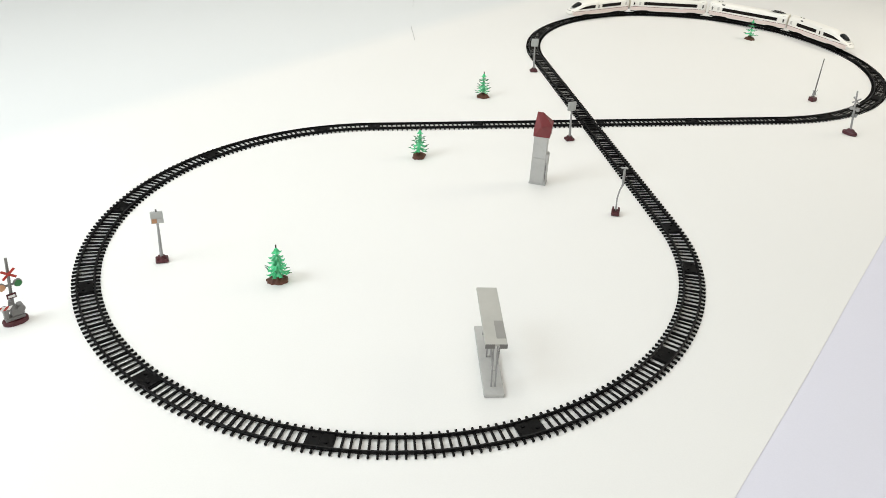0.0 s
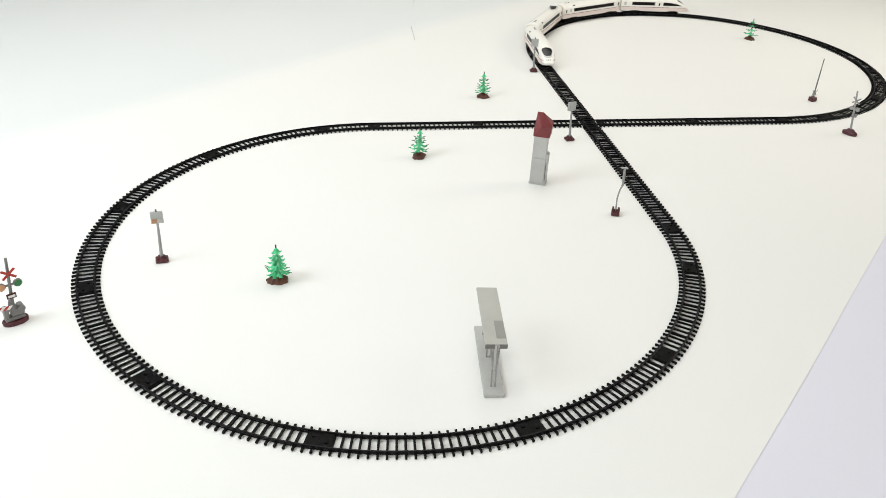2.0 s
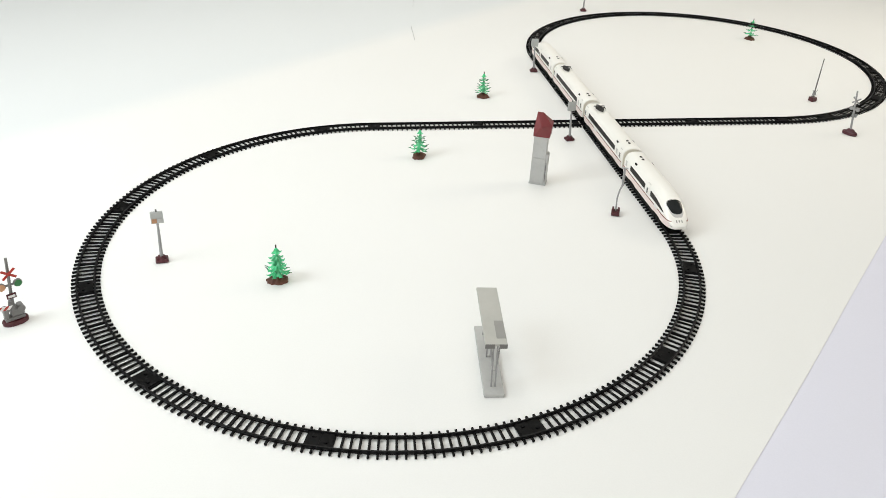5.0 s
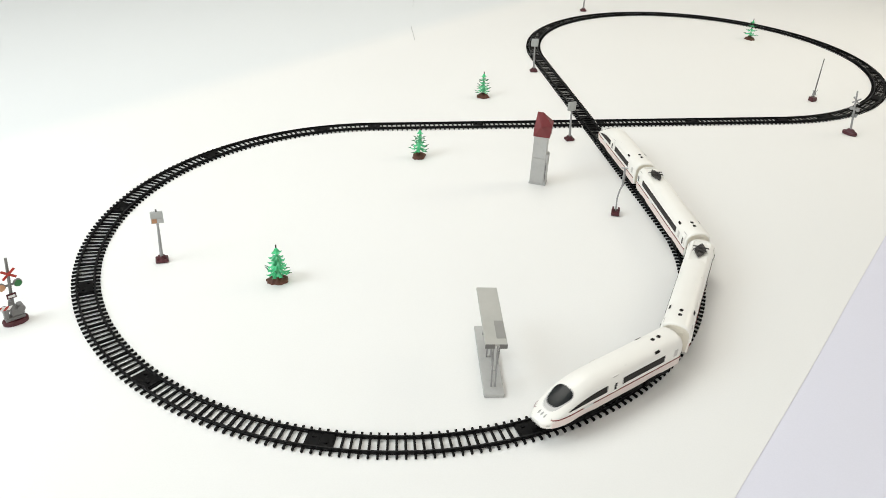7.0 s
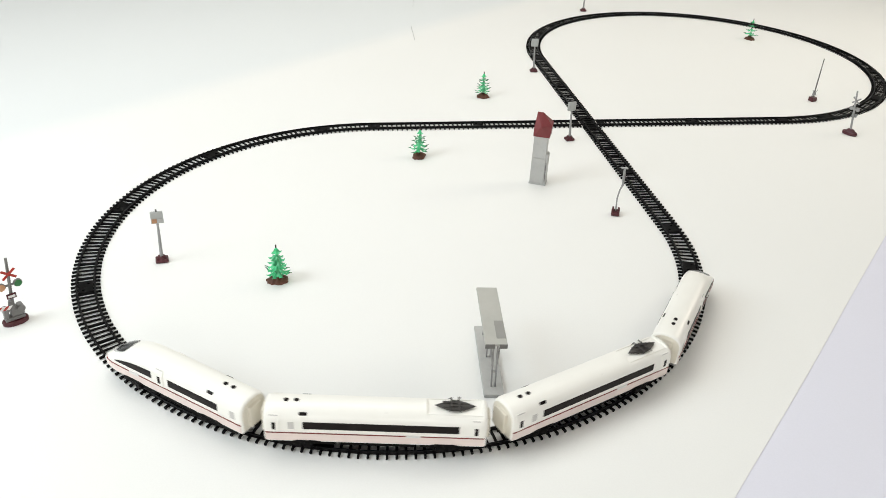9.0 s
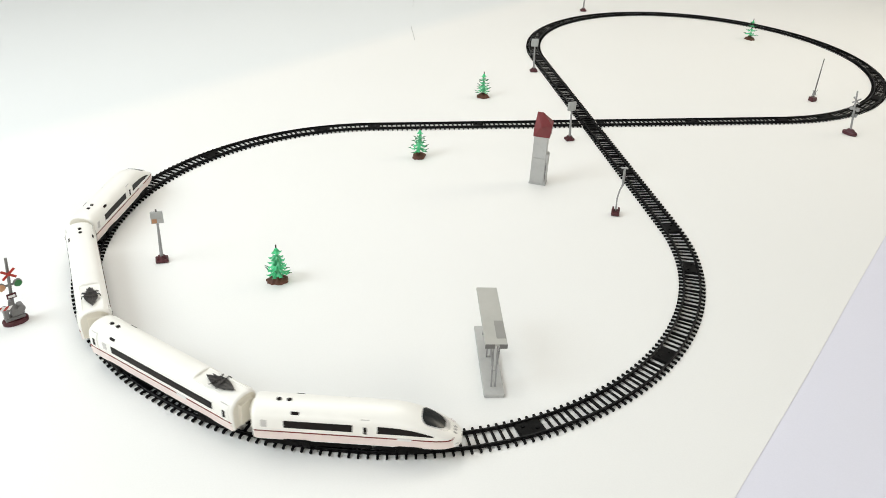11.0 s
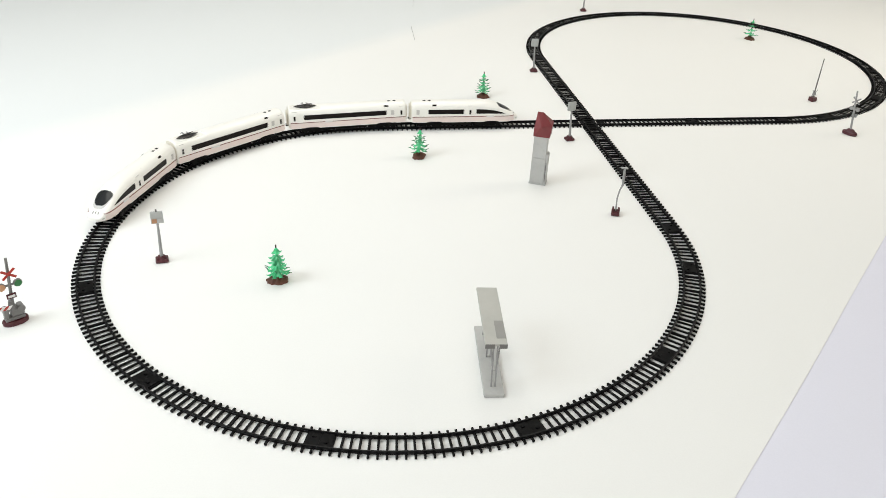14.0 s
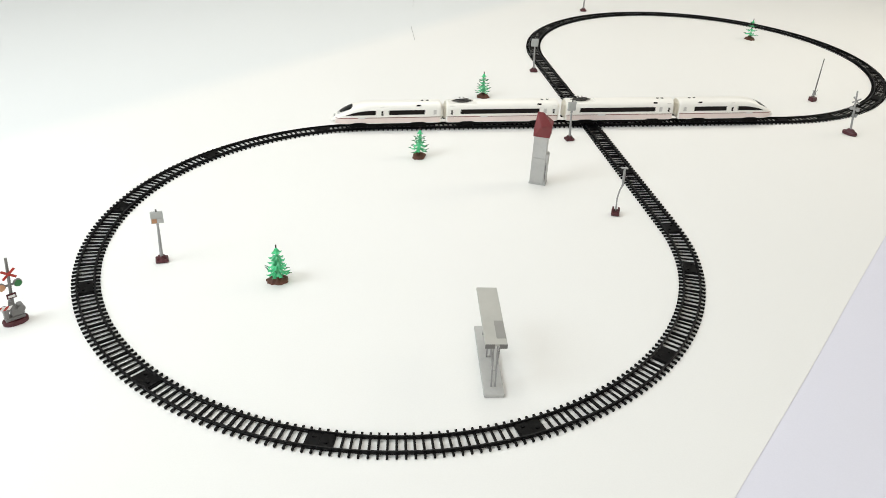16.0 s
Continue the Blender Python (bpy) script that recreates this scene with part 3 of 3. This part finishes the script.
def conifer(m, seed, label, tiers=5, lush=0.86, spread=0.86):
    rnd = random.Random(seed)
    ob = thing("toy_tree", m, label, "toy tree", "toy conifers")
    bm = bmesh.new()
    n = 22
    prof = [(0.0, 1.0), (0.003, 0.97), (0.0062, 0.72), (0.0085, 0.40), (0.0096, 0.12)]
    wob = [1 + 0.16 * rnd.uniform(-1, 1) for _ in range(n)]
    rings = [[Vector((0.0168 * r * wob[i] * math.cos(2 * math.pi * i / n), 0.0132 * r * wob[i] * math.sin(2 * math.pi * i / n), z * (1 if k < 2 else 1 + 0.25 * rnd.uniform(-1, 1)))) for i in range(n)] for k, (z, r) in enumerate(prof)]
    ring_loft(bm, rings)
    part("mound", bm, EARTH, ob, "rough brown moulded mound")
    bm = bmesh.new()
    tube(bm, (0, 0, 0.006), (0.0, 0.0, 0.0655), 0.0022, 0.0011, 8)
    part("trunk", bm, BARK, ob)
    for t in range(tiers):
        u = t / (tiers - 1)
        z, reach = 0.0190 + 0.0345 * u, spread * (0.0222 - 0.0135 * u) * rnd.uniform(0.95, 1.05)
        bm = bmesh.new()
        count = 8 if t < 2 else 7
        tips = []
        off = rnd.uniform(0, 6.28)
        for b in range(count):
            a = off + 2 * math.pi * b / count + rnd.uniform(-0.15, 0.15)
            r = reach * rnd.uniform(0.82, 1.08)
            dr = Vector((math.cos(a), math.sin(a), 0))
            sd = Vector((-math.sin(a), math.cos(a), 0))
            drop = rnd.uniform(0.50, 0.75)
            wide = (0.0058 - 0.0022 * u) * lush * rnd.uniform(0.85, 1.1)
            # a frond that droops and lifts again at its tip, toothed along both edges
            rows = []
            steps = 8
            for k in range(steps + 1):
                f = k / steps
                c = dr * (r * f) + Vector((0, 0, z + 0.0050 * (1 - f) ** 2 - drop * r * f + 0.52 * r * f * f))
                w = wide * (0.30 if k == 0 else 1 - 0.55 * f) * (1.0 if k % 2 == 0 else 0.55) * (0.25 if k == steps else 1)
                th = 0.0010 * (1 - 0.5 * f)
                sag = 0.55 * w
                rows.append([c + sd * w - Vector((0, 0, sag)), c + Vector((0, 0, th)), c - sd * w - Vector((0, 0, sag)), c - Vector((0, 0, th))])
            ring_loft(bm, rows)
            if (t < 2 and b % 2 == 0) or (t < 4 and lush < 1):
                tip = dr * r + Vector((0, 0, rows[-1][1].z))
                tips.append((tip, tip + dr * 0.0032 + sd * rnd.uniform(-0.002, 0.002) + Vector((0, 0, rnd.uniform(-0.001, 0.002)))))
        whorl = part("branch_whorl", bm, TREE, ob)
        if tips:
            bm = bmesh.new()
            for a, b in tips:
                tube(bm, a - (b - a) * 0.6, b, 0.0011, 0.0005, 5)
            part("branch_tips", bm, TREE_DARK, whorl, "dark green branch tips")
    bm = bmesh.new()
    for b in range(6):
        a = b * 1.05
        tube(bm, (0, 0, 0.0605), (0.0040 * math.cos(a), 0.0040 * math.sin(a), 0.0545), 0.0013, 0.0005, 5)
    part("top_whorl", bm, TREE, ob)
    return ob


conifer(pose(-0.257, 1.054, 0, 0, 0, 20), 3, "bushy green plastic toy conifer on brown mound", lush=1.2, spread=0.96)
conifer(pose(-0.060, 1.550, 0, 0, 0, 75), 5, "green plastic toy conifer on brown mound beside the track", lush=0.72)
conifer(pose(0.080, 1.931, 0, 0, 0, 10), 7, "green plastic toy conifer outside the crossing track", lush=0.66)
conifer(pose(0.950, 2.587, 0, 0, 0, 130), 9, "green plastic toy conifer inside the far loop", tiers=4, lush=0.62)


def board_sign(m, label, lean=0.0):
    """Stepped base, tapered post, a two-part board with a finial."""
    ob = thing("track_sign", m, label, "toy sign", "track signs")
    bm = bmesh.new()
    box(bm, -0.0100, 0.0100, -0.0085, 0.0085, 0.0, 0.0060, 0.0016)
    part("base", bm, MAROON, ob, "maroon plastic foot")
    bm = bmesh.new()
    for k in range(2):
        rings = [[Vector(((0.0082 - 0.0018 * k) * q * math.cos(2 * math.pi * (i + 0.5) / 8), (0.0082 - 0.0018 * k) * q * math.sin(2 * math.pi * (i + 0.5) / 8), z)) for i in range(8)] for z, q in ((0.0055 + 0.0025 * k, 1), (0.0080 + 0.0022 * k, 0.9))]
        ring_loft(bm, rings)
    part("collar", bm, MAROON, ob)
    bm = bmesh.new()
    tube(bm, (0, 0, 0.009), (lean, 0, 0.076), 0.0029, 0.0017, 12)
    part("post", bm, POST, ob)
    bm = bmesh.new()
    box(bm, lean - 0.0095, lean + 0.0095, -0.0022, 0.0022, 0.0700, 0.0905, 0.0009)
    bd = part("board", bm, BOARD, ob, "scuffed silver-grey board")
    bm = bmesh.new()
    box(bm, lean - 0.0082, lean - 0.0006, -0.0028, -0.0018, 0.0712, 0.0785, 0.0004)
    part("orange_field", bm, ORANGE, bd, "faded orange field")
    bm = bmesh.new()
    box(bm, lean + 0.0006, lean + 0.0082, -0.0028, -0.0018, 0.0712, 0.0785, 0.0004)
    part("grey_field", bm, GREY, bd)
    bm = bmesh.new()
    tube(bm, (lean, 0, 0.0900), (lean, 0, 0.0945), 0.0017, 0.0012, 8)
    part("finial", bm, GREY_DARK, ob)
    return ob


board_sign(pose(-0.453, 1.094, 0, 0, 0, 20), "grey board sign on maroon foot inside the loop", 0.002)
board_sign(pose(0.224, 2.152, 0, 0, 0, 185), "grey board sign on maroon foot by the far track", 0.004)
board_sign(pose(0.271, 1.682, 0, 0, 0, 200), "grey board sign on maroon foot by the crossing", 0.004)
board_sign(pose(0.446, 2.841, 0, 0, 0, 10), "grey board sign on maroon foot behind the far loop")


def bent_lamp_post(m):
    """Clamp-shaped foot, thin crooked post, short bar across its top."""
    ob = thing("lamp_post", m, "thin crooked grey lamp post on maroon foot beside the straight track", "toy lamp post")
    bm = bmesh.new()
    box(bm, -0.0075, 0.0075, -0.0080, 0.0080, 0.0, 0.0090, 0.0014)
    for x in (-0.0052, 0.0052):
        box(bm, x - 0.0020, x + 0.0020, -0.0060, 0.0060, 0.0085, 0.0140, 0.0008)
    part("base", bm, MAROON, ob, "maroon clamp-shaped foot")
    bm = bmesh.new()
    pts = [(0.0, 0.0085, 0.0013), (-0.0012, 0.034, 0.0014), (0.0012, 0.052, 0.0016), (0.0046, 0.062, 0.0020), (0.0042, 0.080, 0.0024), (0.0034, 0.0965, 0.0018)]
    rings = [[Vector((x + r * math.cos(2 * math.pi * i / 10), r * math.sin(2 * math.pi * i / 10), z)) for i in range(10)] for x, z, r in pts]
    ring_loft(bm, rings)
    part("post", bm, POST, ob)
    bm = bmesh.new()
    box(bm, -0.0030, 0.0096, -0.0014, 0.0014, 0.0950, 0.0976, 0.0006)
    part("cross_bar", bm, BOARD, ob)
    return ob


bent_lamp_post(pose(0.319, 1.334, 0, 0, 0, -12))


def crossing_signal(m, label, arm, barrier=True, lean=0.0):
    """Oval base, gear housing, post with a cross of two blades, two round lamps, and a striped barrier."""
    ob = thing("crossing_signal", m, label, "toy signal", "level crossing signals")
    dark = GREY_DARK if barrier else POST

    def tilt(z):
        return lean * max(0.0, z - 0.02) / 0.08
    bm = bmesh.new()
    n = 24
    rings = []
    for z, q in ((0, 0.97), (0.001, 1.0), (0.0055, 1.0), (0.0070, 0.93)):
        rings.append([Vector((0.0176 * q * math.copysign(abs(math.cos(2 * math.pi * i / n)) ** 0.75, math.cos(2 * math.pi * i / n)), 0.0100 * q * math.sin(2 * math.pi * i / n), z)) for i in range(n)])
    ring_loft(bm, rings)
    part("base", bm, MAROON, ob, "oval maroon plastic foot")
    bm = bmesh.new()
    if barrier:
        box(bm, -0.0130, 0.0130, -0.0062, 0.0062, 0.0066, 0.0125, 0.0010)
        box(bm, -0.0040, 0.0135, -0.0055, 0.0055, 0.0120, 0.0245, 0.0016)
        box(bm, -0.0130, -0.0065, -0.0055, 0.0055, 0.0120, 0.0290, 0.0014)
        tube(bm, (0.0105, -0.0065, 0.0225), (0.0105, 0.0065, 0.0225), 0.0050, 0.0050, 12)
        tube(bm, (0, 0, 0.0230), (0, 0, 0.0370), 0.0060, 0.0032, 10)
    else:
        rings = [[Vector((a * q, b * q, z)) for a, b in ((-0.011, -0.0055), (0.011, -0.0055), (0.011, 0.0055), (-0.011, 0.0055))] for z, q in ((0.0066, 1.0), (0.0135, 0.55))]
        ring_loft(bm, rings)
    part("housing", bm, HOUSING if barrier else MAROON, ob, "grey gear housing" if barrier else "maroon stepped socket")
    bm = bmesh.new()
    tube(bm, (0, 0, 0.0120), (tilt(0.1035), 0, 0.1035), 0.0026, 0.0019, 10)
    part("post", bm, dark, ob)
    for a in (38, -38):
        bm = bmesh.new()
        rot = Matrix.Translation((tilt(0.080), -0.0032, 0.0800)) @ Matrix.Rotation(radians(a), 4, "Y")
        box(bm, -0.0112, 0.0112, -0.0007 - (0.0006 if a > 0 else 0), 0.0007, -0.0017, 0.0017, 0.0003, rot)
        part("cross_blade", bm, RED if barrier else POST, ob)
    bm = bmesh.new()
    t = tilt(0.0615)
    box(bm, t - 0.0105, t + 0.0105, -0.0016, 0.0016, 0.0602, 0.0628, 0.0005)
    part("lamp_bar", bm, dark, ob)
    for x, mat in ((-0.0110, ORANGE), (0.0110, GREEN_LAMP)):
        bm = bmesh.new()
        disc(bm, (t + (x if barrier else x * 0.7), 0.0015, 0.0615), (0, -1, 0), 0.0060 if barrier else 0.0046, 0.0035, 22, 0.0008)
        lamp = part("lamp_disc", bm, HOUSING if barrier else POST, ob)
        bm = bmesh.new()
        disc(bm, (t + (x if barrier else x * 0.7), -0.0018, 0.0615), (0, -1, 0), 0.0050 if barrier else 0.0036, 0.0016, 20, 0.0012)
        part("lens", bm, mat if barrier else GREY, lamp)
    bm = bmesh.new()
    t = tilt(0.0455)
    box(bm, t - 0.0064, t + 0.0064, -0.0042, -0.0022, 0.0415, 0.0495, 0.0006)
    plate = part("name_plate", bm, MAROON if barrier else POST, ob)
    bm = bmesh.new()
    box(bm, t - 0.0046, t + 0.0046, -0.0048, -0.0040, 0.0437, 0.0473)
    part("white_field", bm, STRIPE_WHITE if barrier else POST, plate)
    if barrier:
        bm = bmesh.new()
        disc(bm, (-0.0075, -0.0055, 0.0285), (0, -1, 0), 0.0038, 0.0030, 16)
        part("pivot", bm, GREY_DARK, ob)
        holder = None
        for k in range(11):
            bm = bmesh.new()
            rot = Matrix.Translation((-0.0030, -0.0085, 0.0310)) @ Matrix.Rotation(radians(arm), 4, "Y")
            rings = [[rot @ Vector((-(0.0045 * j) + sh, y, z)) for y, z, sh in ((-0.0009, -0.0026, -0.0022), (0.0009, -0.0026, -0.0022), (0.0009, 0.0026, 0.0022), (-0.0009, 0.0026, 0.0022))] for j in (k, k + 1)]
            ring_loft(bm, rings)
            if holder is None:
                holder = part("barrier_arm", bm, STRIPE_WHITE, ob, "red and white striped barrier arm")
            else:
                part("stripe_field", bm, RED if k % 2 else STRIPE_WHITE, holder)
    return ob


crossing_signal(pose(-0.603, 0.914, 0, 0, 0, 44), "grey level crossing signal with red cross and striped barrier", 8, lean=0.008)
crossing_signal(pose(0.951, 1.803, 0, 0, 0, 128), "grey crossing signal on maroon foot seen from behind", 0, False, 0.012)


def slim_signal(m):
    ob = thing("semaphore_post", m, "slim grey semaphore post on maroon foot by the far loop", "toy signal")
    bm = bmesh.new()
    box(bm, -0.0085, 0.0085, -0.0075, 0.0075, 0.0, 0.0110, 0.0014)
    part("base", bm, MAROON, ob)
    bm = bmesh.new()
    tube(bm, (0, 0, 0.0105), (0, 0, 0.1130), 0.0019, 0.0013, 10)
    part("post", bm, GREY_DARK, ob)
    bm = bmesh.new()
    for sx in (-1, 1):
        tube(bm, (0, 0, 0.0190), (sx * 0.0085, -0.001, 0.0300), 0.0011, 0.0009, 6)
        tube(bm, (0, 0, 0.0200), (sx * 0.0075, -0.001, 0.0150), 0.0011, 0.0009, 6)
    box(bm, -0.0035, 0.0035, -0.003, 0.003, 0.0160, 0.0235, 0.0006)
    part("bracket", bm, POST, ob)
    return ob


slim_signal(pose(0.945, 2.026, 0, 0, 0, 25))


def platform_shelter():
    """Base slab, three braced posts, flat roof with fascia."""
    ob = thing("platform_shelter", pose(0.0707, 0.879, 0, 0, 0, 94.5), "grey plastic toy station platform with flat canopy roof", "toy platform")
    L, W = 0.1515, 0.0272
    bm = bmesh.new()
    box(bm, -L / 2, L / 2, -W / 2, W / 2, 0.0, 0.0050, 0.0007)
    part("platform_slab", bm, GREY, ob)
    top = 0.0685
    # posts and braces take a darker grey: the roof's shade put into colour
    for x in (-0.050, 0.004, 0.055):
        p = None
        for y in (-0.0026, 0.0026):
            bm = bmesh.new()
            foot = -0.0085 if x < -0.04 else 0.0
            rings = [[Vector((x + q + a, y + b, z)) for a, b in ((-0.0012, -0.0010), (0.0012, -0.0010), (0.0012, 0.0010), (-0.0012, 0.0010))] for z, q in ((0.0045, foot), (top, 0.0))]
            ring_loft(bm, rings)
            p = part("canopy_post", bm, POST, ob)
            bm = bmesh.new()
            tube(bm, (x + 0.35 * foot, y * 1.2, 0.036), (x, y * 2.3, top), 0.0012, 0.0010, 6)
            part("brace", bm, POST, p)
        bm = bmesh.new()
        box(bm, x + foot * 0.62 - 0.0011, x + foot * 0.62 + 0.0011, -0.0024, 0.0024, 0.026, 0.029)
        part("cross_rung", bm, GREY, ob)
    bm = bmesh.new()
    box(bm, -0.0555, 0.0765, -0.0145, 0.0145, top, top + 0.0038, 0.0006)
    roof = part("canopy_roof", bm, GREY_WARM, ob)
    bm = bmesh.new()
    box(bm, -0.0563, -0.0550, -0.0145, -0.0040, top - 0.0030, top + 0.0036, 0.0003)
    box(bm, -0.0563, -0.0550, 0.0020, 0.0145, top - 0.0030, top + 0.0036, 0.0003)
    part("fascia", bm, GREY_DARK, roof)
    # thin darker grey rectangle on one half of the roof
    bm = bmesh.new()
    box(bm, -0.043, -0.004, -0.0138, -0.0015, top + 0.0030, top + 0.0042, 0.0002)
    part("darker_patch", bm, GREY_MID, roof)
    return ob


platform_shelter()


def signal_house():
    """Plinth, tall wall, lower side annex with a slot, and a steep hipped roof."""
    ob = thing("signal_house", pose(0.1830, 1.4555, 0, 0, 0, -14), "tall grey plastic toy signal house with red roof", "toy building")
    bm = bmesh.new()
    box(bm, -0.0170, 0.0170, -0.0112, 0.0112, 0.0, 0.0028, 0.0005)
    part("plinth", bm, GREY, ob)
    bm = bmesh.new()
    box(bm, -0.0158, 0.0115, -0.0100, 0.0100, 0.0026, 0.0560, 0.0005)
    w = part("wall", bm, GREY, ob)
    bm = bmesh.new()
    box(bm, -0.0156, 0.0113, -0.0098, 0.0098, 0.0563, 0.1010, 0.0005)
    part("upper_wall", bm, GREY, ob)
    bm = bmesh.new()
    box(bm, 0.0116, 0.0160, -0.0094, 0.0094, 0.0026, 0.0660, 0.0008)
    a = part("annex", bm, GREY, ob)
    bm = bmesh.new()
    box(bm, 0.0125, 0.0140, -0.0099, -0.0092, 0.0080, 0.0480, 0.0002)
    part("door_slot", bm, GREY_DARK, a)
    bm = bmesh.new()
    box(bm, 0.0150, 0.0168, -0.0060, 0.0060, 0.0600, 0.0650, 0.0004)
    part("ledge", bm, GREY, a)
    bm = bmesh.new()
    for c in ((-0.0172, -0.0122, 0.1020), (0.0146, -0.0122, 0.1020), (0.0146, 0.0122, 0.1020), (-0.0172, 0.0122, 0.1020), (0.0166, -0.0105, 0.1265), (0.0166, 0.0122, 0.1280), (-0.0176, 0.0122, 0.1220), (-0.0176, -0.0110, 0.1160), (-0.0030, -0.0160, 0.1240), (-0.0150, 0.0020, 0.1475), (-0.0040, 0.0020, 0.1475)):
        bm.verts.new(c)
    bmesh.ops.convex_hull(bm, input=list(bm.verts))
    part("roof", bm, ROOF_RED, ob, "steep red plastic roof", smooth=False)
    return ob


signal_house()



def stray_thread():
    """A thin grey thread that lies on the paper in two lengths."""
    for pts, r, label in (([(-0.148, 2.872), (-0.146, 2.82), (-0.144, 2.77)], 0.0003, "thin pale thread lying on the paper behind the track"), ([(-0.135, 2.527), (-0.132, 2.495), (-0.127, 2.459), (-0.122, 2.423), (-0.116, 2.388)], 0.0006, "thin grey thread lying on the paper sheet")):
        bm = bmesh.new()
        ang = radians(51.0)
        line = []
        for x, y in pts:
            along_, across_ = x * math.cos(ang) + y * math.sin(ang), y * math.cos(ang) - x * math.sin(ang)
            line.append((x, y, r + 0.0002 + paper_lift(along_, across_)))
        for a, b in zip(line, line[1:]):
            tube(bm, a, b, r, r, 6)
        tagged(new("thread", finish("thread", bm, POST)), label, "thread")


stray_thread()

# ---- motion ----
RUN = [(-1.0, -1.7460), (0, -1.4539), (2.0, -0.8667), (4.0, -0.2680), (7.0, 0.6679), (9.0, 1.2501), (11.5, 1.9564), (14.0, 2.6845), (16.0, 3.3155), (17.0, 3.6360)]


def travel(t):
    """Metres that the train's front has gone, eased through the table above."""
    for i in range(1, len(RUN) - 2):
        if t <= RUN[i + 1][0]:
            break
    (ta, a), (tb, b), (tc, c), (td, d) = RUN[i - 1:i + 3]
    mb, mc = (c - a) / (tc - ta), (d - b) / (td - tb)
    w, u = tc - tb, (t - tb) / (tc - tb)
    return (2 * u ** 3 - 3 * u ** 2 + 1) * b + (u ** 3 - 2 * u ** 2 + u) * w * mb + (3 * u ** 2 - 2 * u ** 3) * c + (u ** 3 - u ** 2) * w * mc


def motions():
    for (ob, fwd, aft, way), pair, trail in zip(CARS, BOGIES, TRAIL):
        rows, turns = [], ([], [])
        for k in range(81):
            t = k * 0.2
            mid_s = travel(t) - trail
            (p, hp), (q, hq) = along(mid_s + fwd), along(mid_s - aft)
            d = p - q
            yaw = math.atan2(d.y, d.x)
            c = q + d * (aft / (fwd + aft))
            rows.append((t, Matrix.Translation((c.x, c.y, 0)) @ Matrix.Rotation(yaw + (0 if way == 1 else math.pi), 4, "Z")))
            for n, (hd, x) in enumerate(((hp, fwd * way), (hq, -aft * way))):
                dy = (hd - yaw + math.pi) % (2 * math.pi) - math.pi
                turns[n].append((t, Matrix.Translation((x, 0, 0)) @ Matrix.Rotation(dy, 4, "Z")))
        walk(ob, rows)
        for n in range(2):
            walk(pair[n], turns[n])


motions()
